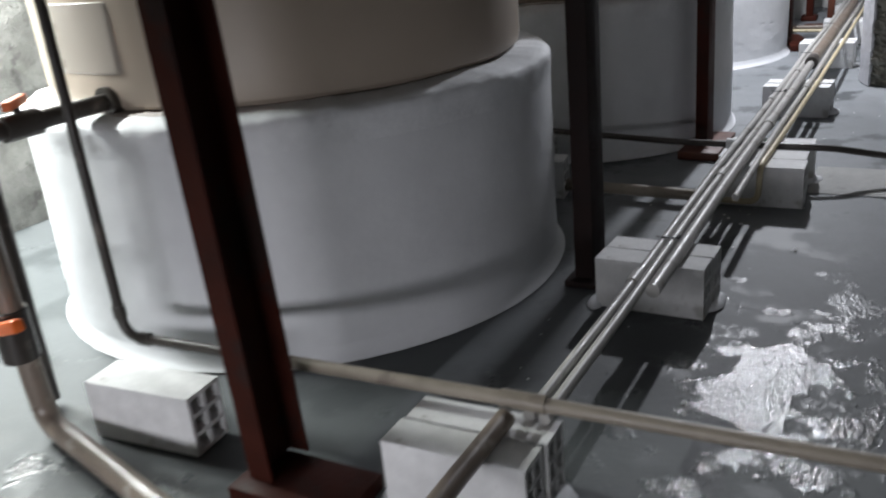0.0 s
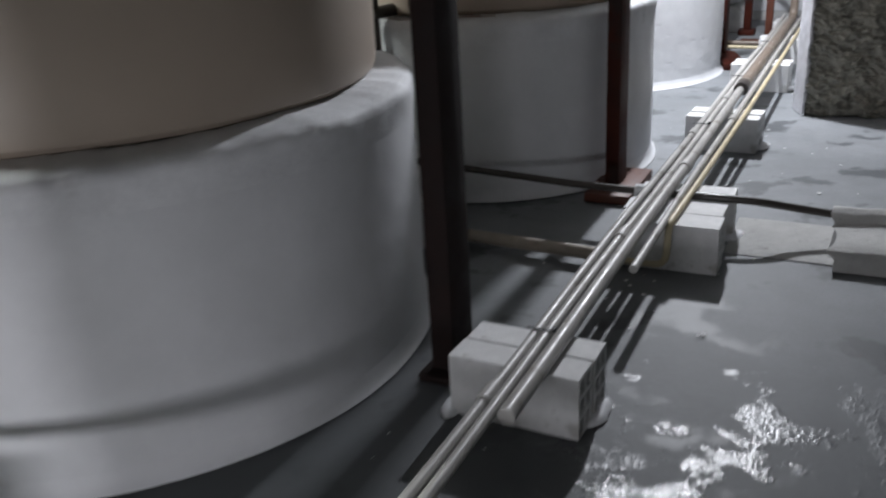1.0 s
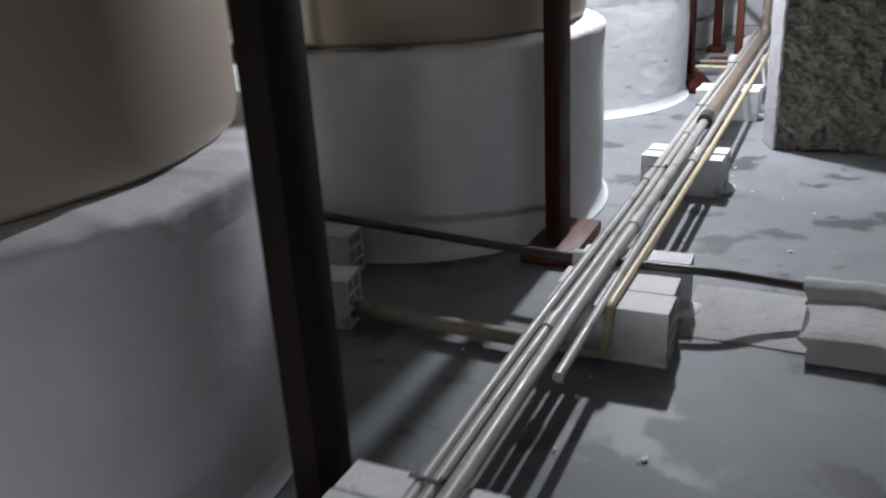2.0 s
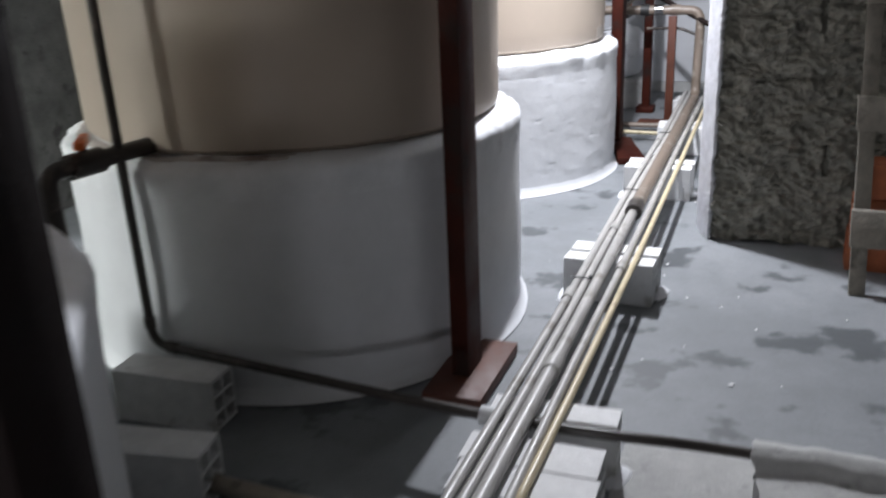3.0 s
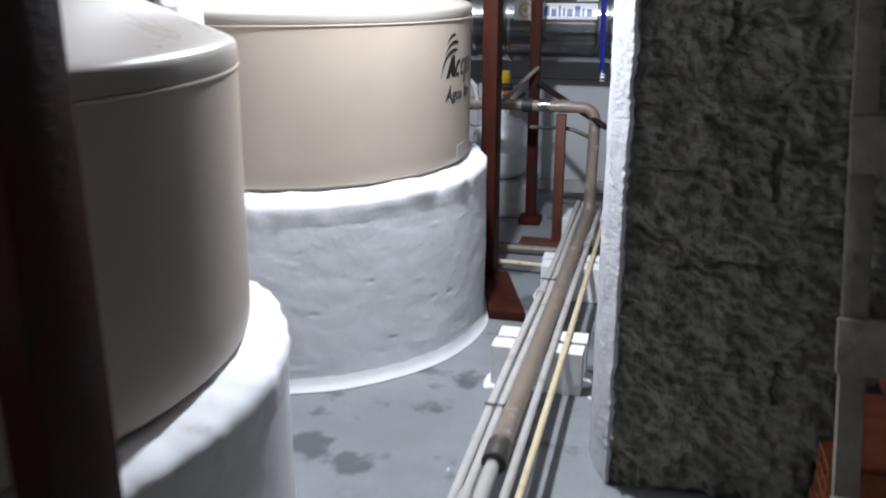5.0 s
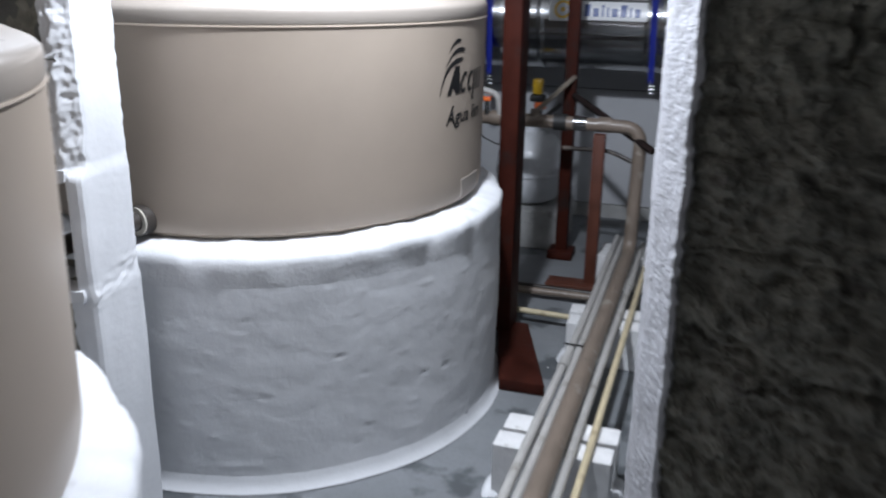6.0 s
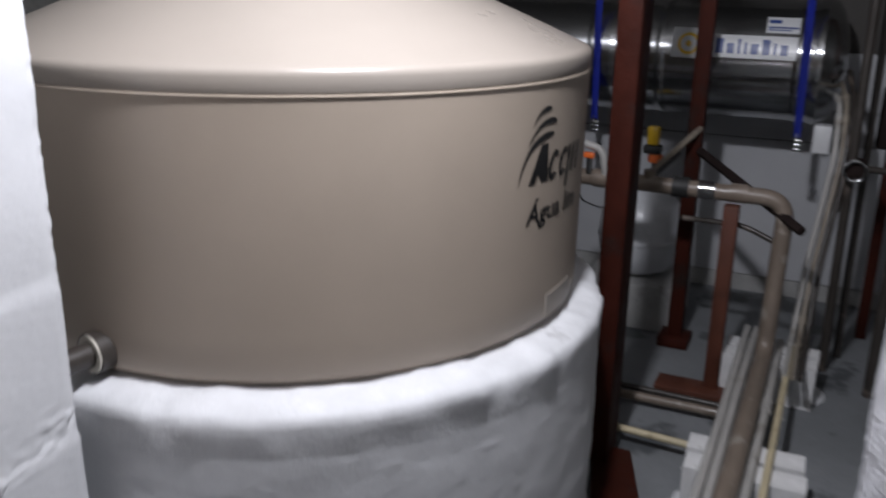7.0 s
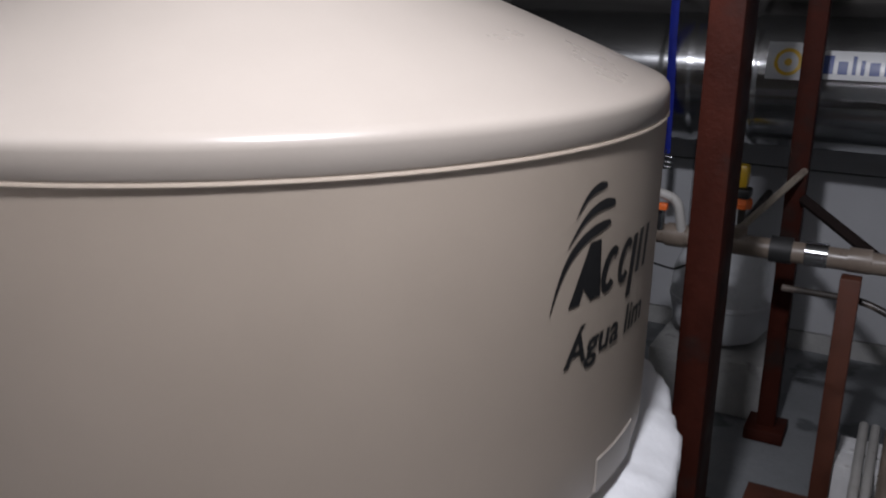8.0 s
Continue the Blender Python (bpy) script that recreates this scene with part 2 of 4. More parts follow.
def tube(bm, points, radius, n=14, closed_ends=True):
    """A round pipe along points."""
    pts = [Vector(q) for q in points]
    rings = []
    up = None
    for i, q in enumerate(pts):
        d = ((pts[min(i + 1, len(pts) - 1)] - q).normalized() + (q - pts[max(i - 1, 0)]).normalized()).normalized()
        if up is None:
            up = Vector((0, 0, 1)) if abs(d.z) < 0.9 else Vector((1, 0, 0))
        side = d.cross(up).normalized()
        up = side.cross(d).normalized()
        rings.append([bm.verts.new(q + radius * (math.cos(2 * math.pi * k / n) * side + math.sin(2 * math.pi * k / n) * up)) for k in range(n)])
    for a, c in zip(rings, rings[1:]):
        for k in range(n):
            bm.faces.new((a[k], a[(k + 1) % n], c[(k + 1) % n], c[k]))
    if closed_ends:
        bm.faces.new(rings[0][::-1])
        bm.faces.new(rings[-1])
    bmesh.ops.recalc_face_normals(bm, faces=bm.faces)
    return bm


def bend(points, r=0.06, steps=5):
    """Rounds the corners of a line of points."""
    pts = [Vector(q) for q in points]
    out = [pts[0]]
    for a, q, c in zip(pts, pts[1:], pts[2:]):
        u, w = (a - q), (c - q)
        k = min(r, u.length * 0.45, w.length * 0.45)
        p0, p1 = q + u.normalized() * k, q + w.normalized() * k
        for s in range(steps + 1):
            f = s / steps
            out.append((1 - f) ** 2 * p0 + 2 * f * (1 - f) * q + f * f * p1)
    return out + [pts[-1]]


def sag(x, z, y0, y1, amount=0.008, step=0.25, phase=0.0):
    """A nearly straight run along y that wanders a little."""
    n = max(2, int((y1 - y0) / step))
    return [(x + amount * math.sin(phase + 2.1 * k * (y1 - y0) / n), y0 + (y1 - y0) * k / n, z + 0.4 * amount * math.sin(1.3 + phase + 3.3 * k * (y1 - y0) / n)) for k in range(n + 1)]


def sheet(nu, nv, at):
    """A grid of nu by nv cells whose points at(u, v) gives, u and v from 0 to 1."""
    bm = bmesh.new()
    g = [[bm.verts.new(at(i / nu, j / nv)) for i in range(nu + 1)] for j in range(nv + 1)]
    for j in range(nv):
        for i in range(nu):
            bm.faces.new((g[j][i], g[j][i + 1], g[j + 1][i + 1], g[j + 1][i]))
    return bm


def rubble(x, z, s=0.0):
    """Height of the thrown mortar on the unfinished wall: craggy lumps dragged sideways over block courses."""
    q = Vector((x, s, z))
    q += 0.03 * Vector((noise.noise(q * 6), 0, noise.noise(q * 6 + Vector((7, 3, 1)))))
    drag = Vector((q.x * 0.75 + q.z * 0.2, s, q.z * 1.15))
    h = 0.016 * noise.noise(q * 4.5) - 0.026 * noise.noise(drag * 12, noise_basis="VORONOI_F1")
    h -= 0.017 * noise.noise(drag * 27 + Vector((1, 6, 2)), noise_basis="VORONOI_F1")
    h += 0.034 * noise.noise(drag * 10 + Vector((3, 1, 2))) + 0.018 * noise.noise(drag * 40) + 0.006 * noise.noise(q * 110)
    row = (z - 0.26 + 0.03 * noise.noise(q * 3)) / 0.29
    near = abs(row - round(row)) * 0.29
    joint = max(0, 1 - near / 0.012) * min(1, max(0, 2.2 * noise.noise(q * 3.1 + Vector((9, 0, 0)))))
    return h - 0.026 * joint - 0.012


# ---- the room ----
X0, X1, Y0, Y1, H = -4.3, 2.6, -1.3, 10.55, 3.4
WALL_Y, WALL_T = 6.315, 0.215

part("floor", sheet(60, 100, lambda u, v: (X0 - 0.3 + (X1 - X0 + 0.6) * u, -3.6 + (Y1 + 3.9) * v, 0.004 * noise.noise(Vector((u * 8, v * 14, 0))) - 0.004)), FLOOR, smooth=40)
tagged(bpy.data.objects["floor"], "grey painted cement floor, damp in patches", "floor", kind="structure")
tagged(part("ceiling", boxed(X0, X1, -3.6, Y1, H, H + 0.15), SLAB), "bare grey concrete ceiling slab", "ceiling", kind="structure")
tagged(part("wall_west", sheet(40, 24, lambda u, v: (X0 + 0.03 * noise.noise(Vector((u * 30, v * 9, 4))), -3.6 + (Y1 + 3.6) * u, H * v)), MORTAR_LIGHT), "rough grey rendered wall", "wall", kind="structure")
tagged(part("wall_east", boxed(X1, X1 + 0.2, -3.6, Y1, 0, H), MORTAR_LIGHT), "rough grey rendered wall", "wall", kind="structure")
north = tagged(new("wall_north", None), "back wall, white panels below a dark upper part", "wall", kind="structure")
# dark brown-grey backing, visible above the panels
part("concrete", boxed(X0, X1, Y1 + 0.02, Y1 + 0.2, 0, H), CEILING, north)
panel_mesh = mesh_from("panel", boxed(-0.5985, 0.5985, 0, 0.018, 0, 1, bevel=0.002), PANEL)
for k in range(5):
    for z0, z1 in ((0.10, 0.905), (0.912, 1.085), (1.092, 1.40)):
        ob = new("panel", panel_mesh)
        ob.parent = north
        ob.matrix_local = Matrix.LocRotScale((-3.6 + 1.2 * k, Y1, z0), None, (1, 1, z1 - z0))
tagged(part("skirting_band", boxed(X0, X1, Y1 - 0.01, Y1 + 0.019, 0.0, 0.095), CONCRETE), "grey cement skirting band", "skirting", kind="structure")
# unseen wall behind the walk, added; its low gap keeps the fill light off the tanks
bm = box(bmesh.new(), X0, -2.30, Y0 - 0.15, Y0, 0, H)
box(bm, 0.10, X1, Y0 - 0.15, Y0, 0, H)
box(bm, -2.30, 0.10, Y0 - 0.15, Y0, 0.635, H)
tagged(part("wall_south", bm, MORTAR_LIGHT), "unseen rough grey wall, added with a low gap to trim the fill light", "wall", kind="structure")
tagged(part("wall_far_south", boxed(X0, X1, -3.8, -3.6, 0, H), MORTAR_LIGHT), "unseen grey wall added behind the fill light", "wall", kind="structure")


def cracked(x, z):
    """Open upright joints in the unfinished wall."""
    d = 0.0
    for cx, z0, z1 in ((0.045, 1.05, 1.24), (0.12, 0.36, 0.52), (0.62, 0.70, 0.86), (0.38, 1.47, 1.66), (-0.12, 1.52, 1.64)):
        if z0 < z < z1:
            d = max(d, 1 - abs(x - cx - 0.012 * noise.noise(Vector((z * 20, cx, 0)))) / 0.016)
    return 0.045 * max(0, d)


east = tagged(new("wall_unfinished_east", None), "unfinished block wall with rough dark mortar", "wall", kind="structure")
part("rough_face", sheet(400, 620, lambda u, v: ((-0.405 + 3.0 * u * u * 0.6 + 1.2 * u), WALL_Y - 0.012 - rubble(-0.405 + 1.8 * u * u + 1.2 * u, H * v) + cracked(-0.405 + 1.8 * u * u + 1.2 * u, H * v), H * v)), MORTAR, east, smooth=60)
part("core", boxed(-0.40, X1, WALL_Y + 0.05, WALL_Y + WALL_T - 0.004, 0, H), MORTAR, east)
part("back_plaster", boxed(-0.31, X1, WALL_Y + WALL_T - 0.003, WALL_Y + WALL_T + 0.007, 0, H), WALL_PAINT, east, "white painted back face")


def edge_strip(x, z, s):
    return 0.0028 * noise.noise(Vector((x * 14, s * 0.3, z * 8))) + 0.0012 * noise.noise(Vector((x * 60, s * 6, z * 70))) + 0.0010 * noise.noise(Vector((x * 30, s * 3, z * 150)))


def strip(u, v):
    # round the end of the wall: ragged front margin, splayed reveal, back
    z = H * v
    rag = 0.009 * noise.noise(Vector((3, 1, z * 9))) + 0.009 * noise.noise(Vector((5, 1, z * 45)))
    path = [(-0.392 + rag, WALL_Y + 0.03), (-0.398 + rag, WALL_Y - 0.022), (-0.412 + rag * 0.5, WALL_Y - 0.024), (-0.430, WALL_Y + 0.02), (-0.450, WALL_Y + 0.07), (-0.470, WALL_Y + 0.12), (-0.482, WALL_Y + 0.175), (-0.489, WALL_Y + 0.205), (-0.482, WALL_Y + WALL_T), (-0.3, WALL_Y + WALL_T)]
    k = u * (len(path) - 1)
    i = min(int(k), len(path) - 2)
    f = k - i
    x, y = path[i][0] * (1 - f) + path[i + 1][0] * f, path[i][1] * (1 - f) + path[i + 1][1] * f
    e = edge_strip(x, z, y * 8)
    return (x + e, y + e, z)


part("plaster_edge", sheet(60, 640, strip), PLASTER, east, "pale plaster edge strip", smooth=70)

west = tagged(new("wall_unfinished_west", None), "unfinished rough wall with a hole knocked for pipes", "wall", kind="structure")
HX0, HX1, HZ0, HZ1 = -2.33, -2.006, 0.825, 1.145
bm = box(bmesh.new(), X0, HX0, WALL_Y + 0.02, WALL_Y + WALL_T - 0.006, 0, H)
box(bm, HX1, -1.999, WALL_Y + 0.02, WALL_Y + WALL_T - 0.006, 0, H)
box(bm, HX0, HX1, WALL_Y + 0.02, WALL_Y + WALL_T - 0.006, 0, HZ0)
box(bm, HX0, HX1, WALL_Y + 0.02, WALL_Y + WALL_T - 0.006, HZ1, H)
part("core", bm, MORTAR, west)
YB = WALL_Y + WALL_T - 0.0055
bm = box(bmesh.new(), X0, HX0 - 0.02, YB, YB + 0.012, 0, H)
box(bm, HX0 - 0.02, HX1 + 0.02, YB, YB + 0.012, 0, HZ0 - 0.02)
box(bm, HX0 - 0.02, HX1 + 0.02, YB, YB + 0.012, HZ1 + 0.02, H)
part("back_plaster", bm, WALL_PAINT, west, "white painted back face")


def rough_piece(x0, x1, z0, z1, nu, nv, s):
    def at(u, v):
        x, z = x0 + (x1 - x0) * u, z0 + (z1 - z0) * v
        ragged = 0.02 * noise.noise(Vector((x * 14, s, z * 14)))
        return (x + ragged, WALL_Y + 0.004 - rubble(x, z, 5.0), z + ragged)
    return sheet(nu, nv, at)


bm = rough_piece(X0, HX0, 0, H, 90, 120, 1)
tmp = bpy.data.meshes.new("tmp")
for args in ((HX0, HX1, 0, HZ0, 14, 30, 2), (HX0, HX1, HZ1, H, 14, 80, 3)):
    b2 = rough_piece(*args)
    b2.to_mesh(tmp)
    b2.free()
    bm.from_mesh(tmp)
bpy.data.meshes.remove(tmp)
part("rough_face", bm, MORTAR_LIGHT, west, smooth=60)


def step_up(value, lo, hi):
    f = min(1, max(0, (value - lo) / (hi - lo)))
    return f * f * (3 - 2 * f)


def jamb(u, v):
    """Plastered margin, corner and reveal: knocked back above the hole, scarred at its sill."""
    z = H * v
    upper = step_up(z, 1.135, 1.185)
    beside = step_up(z, 0.80, 0.83) - step_up(z, 1.145, 1.165)
    rag = 0.014 * noise.noise(Vector((7, 1, z * 12))) + 0.009 * noise.noise(Vector((9, 1, z * 37)))
    chip = 0.009 * noise.noise(Vector((2, 5, z * 16))) + 0.004 * noise.noise(Vector((4, 5, z * 60)))
    left = -2.034 + 0.030 * beside + rag * (1 - beside)
    corner = WALL_Y + 0.004 + (0.034 + chip) * upper + 0.25 * chip
    face = -1.962 - 0.006 * upper
    path = [(left, WALL_Y + 0.03), (left + 0.002, WALL_Y - 0.012 + 0.006 * upper), (left * 0.5 - 0.99, WALL_Y - 0.012 + 0.012 * upper + 0.3 * chip * upper), (face - 0.012, corner - 0.008), (face - 0.002, corner + 0.001), (face, corner + 0.014), (face, WALL_Y + 0.12), (face, WALL_Y + WALL_T - 0.02), (face - 0.008 + 0.5 * rag * upper, WALL_Y + WALL_T), (-2.2, WALL_Y + WALL_T + 0.002)]
    k = u * (len(path) - 1)
    i = min(int(k), len(path) - 2)
    f = k - i
    x, y = path[i][0] * (1 - f) + path[i + 1][0] * f, path[i][1] * (1 - f) + path[i + 1][1] * f
    scar = max(0, 1 - abs(z - 0.80 - 0.35 * (y - WALL_Y)) / 0.05)
    e = 0.4 * edge_strip(x + 4, z, y * 8) + scar * 0.010 * noise.noise(Vector((y * 45 - z * 30, z * 60, 2)))
    e += 0.006 * step_up(z, 0.84, 0.80) + 0.003 * noise.noise(Vector((y * 9, z * 4, 8)))
    pitted = step_up(x, face - 0.004, face - 0.016) * upper * (0.008 * noise.noise(Vector((x * 45, 3, z * 40))) + 0.005 * noise.noise(Vector((x * 110, 7, z * 100))))
    return (x + e * 0.9, y + e * 0.4 + pitted, z)


part("plaster_edge", sheet(72, 520, jamb), WHITE, west, "white plastered jamb", smooth=70)


def lump(x0, x1, y0, y1, z0, z1, s):
    """A ragged bed of plaster."""
    bm = boxed(x0, x1, y0, y1, z0, z1)
    bmesh.ops.subdivide_edges(bm, edges=bm.edges[:], cuts=9, use_grid_fill=True)
    for vert in bm.verts:
        q = vert.co * 22 + Vector((s, s, s))
        vert.co += 0.012 * Vector((noise.noise(q), noise.noise(q + Vector((5, 0, 0))), 0.8 * noise.noise(q + Vector((0, 5, 0)))))
    return bm


part("hole_sill", lump(-2.20, -1.985, WALL_Y - 0.022, WALL_Y + 0.15, 0.790, 0.828, 3), WHITE, west, "ragged white plaster sill", smooth=60)
part("hole_head", lump(-2.12, -2.0, WALL_Y - 0.018, WALL_Y + 0.12, 1.138, 1.168, 8), WHITE, west, "ragged plaster over the hole", smooth=60)

# ---- pedestals and tanks ----
RIM_Z = 1.522
BASES, BODIES, HEIGHTS = [1.070, 0.938, 0.957], [0.955, 0.852, 0.868], [0.867, 0.875, 0.848]
TANK_R = BODIES[2]
TANKS = [(-2.399, 2.540), (-2.042, 5.035), (-2.095, 7.579)]


def pedestal(n, cx, cy):
    seed = Vector((n * 7.3, n * 2.1, 0))
    R, top, inner = BASES[n], HEIGHTS[n], BODIES[n]

    def wobble(r, z, a):
        q = Vector((math.cos(a) * 3, math.sin(a) * 3, z * 3)) + seed
        lip = 0.0
        if z > top - 0.10:
            lip = min(1, (z - top + 0.10) / 0.06) * (0.012 * noise.noise(q * 1.9) + 0.008 * noise.noise(q * 5.5) + 0.004 * noise.noise(q * 15))
        d = 0.006 * noise.noise(q) + 0.0015 * noise.noise(q * 4)
        # trowel scars and lumps of plaster
        flatq = Vector((q.x, q.y, q.z * 2.2))
        d += 0.005 * max(0, noise.noise(flatq * 4 + Vector((4, 2, 0))) - 0.40) - 0.016 * max(0, noise.noise(flatq * 7) - 0.56)
        if n == 2:
            scrape = Vector((q.x + 0.5 * q.z, q.y + 0.5 * q.z, q.z * 1.6))
            d += 0.026 * max(0, noise.noise(scrape * 9 + Vector((1, 7, 3))) - 0.68) - 0.022 * max(0, noise.noise(scrape * 8 + Vector((9, 2, 6))) - 0.72)
            d += 0.0012 * noise.noise(scrape * 2.6) + 0.0006 * noise.noise(q * 11)
        return (r + d + (lip if r > R - 0.05 else 0), z + lip * 0.8)

    label = ("round white limewashed masonry pedestal", "round white limewashed pedestal shaded on the near side", "round white limewashed pedestal with trowel marks")[n]
    ob = thing("tank_pedestal", label, "pedestal", cx, cy, 0, "pedestals under the tanks")
    part("footing", lathe(bmesh.new(), [(R - 0.02, 0.001), (R + 0.030, 0.001), (R + 0.024, 0.006), (R + 0.012, 0.018), (R + 0.005, 0.036), (R - 0.001, 0.060), (R - 0.02, 0.064)], 200, wobble), WHITE, ob, "smeared white plaster fillet", smooth=50)
    part("shaft", lathe(bmesh.new(), [(R, 0.03 + (top - 0.15) * k / (90 if n == 2 else 44)) for k in range(91 if n == 2 else 45)], 440 if n == 2 else 240, wobble), WHITE, ob, smooth=60)
    rim = [(R, top - 0.121), (R + 0.002, top - 0.10), (R + 0.004, top - 0.07), (R + 0.006, top - 0.045), (R + 0.004, top - 0.026), (R - 0.006, top - 0.014), (R - 0.03, top - 0.004), (R - 0.06, top + 0.002), (inner - 0.004, top + 0.006), (inner - 0.05, top + 0.010), (0, top + 0.010)]
    part("rim", lathe(bmesh.new(), rim, 240, wobble), WHITE_RIM, ob, "uneven white rim", smooth=60)
    # shade on the near arc of the rim, painted as a brownish strip
    if n < 2:
        bm = lathe(bmesh.new(), [(inner - 0.02, top + 0.0085), (inner + 0.010, top + 0.0095), (inner + 0.030, top + 0.0070), (inner + 0.036, top + 0.002)], 200, wobble)
        bmesh.ops.delete(bm, geom=[vert for vert in bm.verts if vert.co.x > 0.42 or vert.co.y > 0], context="VERTS")
        part("stain", bm, SHADED_RIM, ob, "brownish line of painted shade on the rim", smooth=60)
    return ob


def water_tank(n, cx, cy):
    BASE_H = HEIGHTS[n]
    t = thing("water_tank", ("beige plastic water tank on a white pedestal", "beige plastic water tank with domed lid", "beige plastic water tank with a printed black logo")[n], "water tank", cx, cy, BASE_H, "row of tanks")
    z0 = 0.008
    R = BODIES[n]
    top = RIM_Z - BASE_H
    prof = [(0, z0), (R - 0.03, z0), (R - 0.006, z0 + 0.02), (R, z0 + 0.05)]
    prof += [(R + 0.008 * k / 8, z0 + 0.05 + (top - 0.07) * k / 8) for k in range(1, 9)]
    prof += [(R + 0.0085, top - 0.004), (R + 0.012, top - 0.001), (R + 0.011, top + 0.003), (R - 0.01, top + 0.005)]
    part("body", lathe(bmesh.new(), prof, 128), TANK, t, smooth=35)
    lid = [(R - 0.005, top + 0.004), (R + 0.0085, top + 0.0045), (R + 0.0100, top + 0.008), (R + 0.0095, top + 0.040), (R + 0.0075, top + 0.049), (R + 0.001, top + 0.0565), (R - 0.010, top + 0.0625), (R - 0.024, top + 0.068)]
    lid += [(R - 0.024 - (R - 0.33) * k / 8, top + 0.068 + 0.225 * (k / 8) ** 0.97) for k in range(1, 9)]
    lid += [(0.30, top + 0.305), (0.295, top + 0.34), (0.27, top + 0.352), (0, top + 0.37)]
    part("lid", lathe(bmesh.new(), lid, 128), LID, t, "pale beige domed lid", smooth=35)
    for a0, a1, z0, z1 in PLATES[n]:

        def raised(u, v, a0=a0, a1=a1, z0=z0, z1=z1):
            edge = min(u, 1 - u, v, 1 - v)
            r = R + 0.008 * min(1, (z1 - BASE_H) / (top - 0.07)) + (0.0010 if edge > 0.08 else -0.006 if edge < 0.03 else 0.0013)
            a = math.radians(a0 + (a1 - a0) * u)
            return (r * math.cos(a), r * math.sin(a), z0 + (z1 - z0) * v - BASE_H)
        part("raised_plate", sheet(28, 28, raised), LID, t, "pale raised plate moulded on the side", smooth=40)
    return t


PLATES = [[(-112, -86, 1.00, 1.24)], [], [(-8.5, 4, 0.885, 0.955)]]
tanks = []
for n, (cx, cy) in enumerate(TANKS):
    pedestal(n, cx, cy)
    tanks.append(water_tank(n, cx, cy))

# ---- brick pipe supports ----
BL, BH = 0.39, 0.19


def hollow_brick(width, mat, length=BL, height=BH):
    """A hollow block lying with its holes along x; real openings at both ends."""
    bm = bmesh.new()
    cols, rows = (2, 3)
    wall = 0.013
    ys = [-width / 2, -width / 2 + wall, -wall / 2, wall / 2, width / 2 - wall, width / 2]
    step = (height - wall) / rows
    zs = [0.0]
    for r in range(rows):
        zs += [r * step + wall, (r + 1) * step]
    zs.append(height)
    for x, flip in ((-length / 2, False), (length / 2, True)):
        for j in range(len(ys) - 1):
            for k in range(len(zs) - 1):
                hole = j % 2 == 1 and k % 2 == 1
                q = [(x, ys[j], zs[k]), (x, ys[j], zs[k + 1]), (x, ys[j + 1], zs[k + 1]), (x, ys[j + 1], zs[k])]
                if not hole:
                    f = [bm.verts.new(c) for c in q]
                    bm.faces.new(f if not flip else f[::-1])
                else:
                    deep = x + (0.12 if not flip else -0.12)
                    back = [(deep, c[1], c[2]) for c in q]
                    a, c2 = [bm.verts.new(c) for c in q], [bm.verts.new(c) for c in back]
                    for i in range(4):
                        bm.faces.new((a[i], a[(i + 1) % 4], c2[(i + 1) % 4], c2[i]))
                    bm.faces.new(c2)
    for y0, y1, z0, z1 in ((-width / 2, -width / 2, 0, height), (width / 2, width / 2, 0, height), (-width / 2, width / 2, height, height), (-width / 2, width / 2, 0, 0)):
        a = [(-length / 2, y0, z0), (length / 2, y0, z0), (length / 2, y1, z1), (-length / 2, y1, z1)]
        bm.faces.new([bm.verts.new(c) for c in a])
    bmesh.ops.remove_doubles(bm, verts=bm.verts, dist=0.0005)
    bmesh.ops.recalc_face_normals(bm, faces=bm.faces)
    return mesh_from("hollow_brick", bm, mat)


BRICKS = {}


def brick_at(x, y, z, width, turn=0.0, mat=None, label="white painted hollow brick on the cement floor", group="bricks under the pipes"):
    key = (width, (mat or WHITE_PLAIN).name)
    if key not in BRICKS:
        BRICKS[key] = hollow_brick(width, mat or WHITE_PLAIN, height=BH if mat is None else 0.17)
    ob = new("hollow_brick", BRICKS[key])
    ob.matrix_world = pose(x, y, z, 0, 0, turn)
    return tagged(ob, label, "brick", group)


def dab(x, y, size, seed):
    """A smear of white mortar at a brick's foot."""
    bm = bmesh.new()
    lathe(bm, [(1.0, 0.0), (0.85, 0.010), (0.5, 0.018), (0, 0.02)], 14, lambda r, z, a: (r * (1 + 0.35 * noise.noise(Vector((math.cos(a) * 1.5, math.sin(a) * 1.5, seed)))), z))
    for vert in bm.verts:
        vert.co.x *= size[0]
        vert.co.y *= size[1]
    ob = part("mortar_smear", bm, WHITE, smooth=60)
    ob.location = (x, y, 0)
    return tagged(ob, "white mortar smear at the foot of a brick", "mortar", "mortar smears")


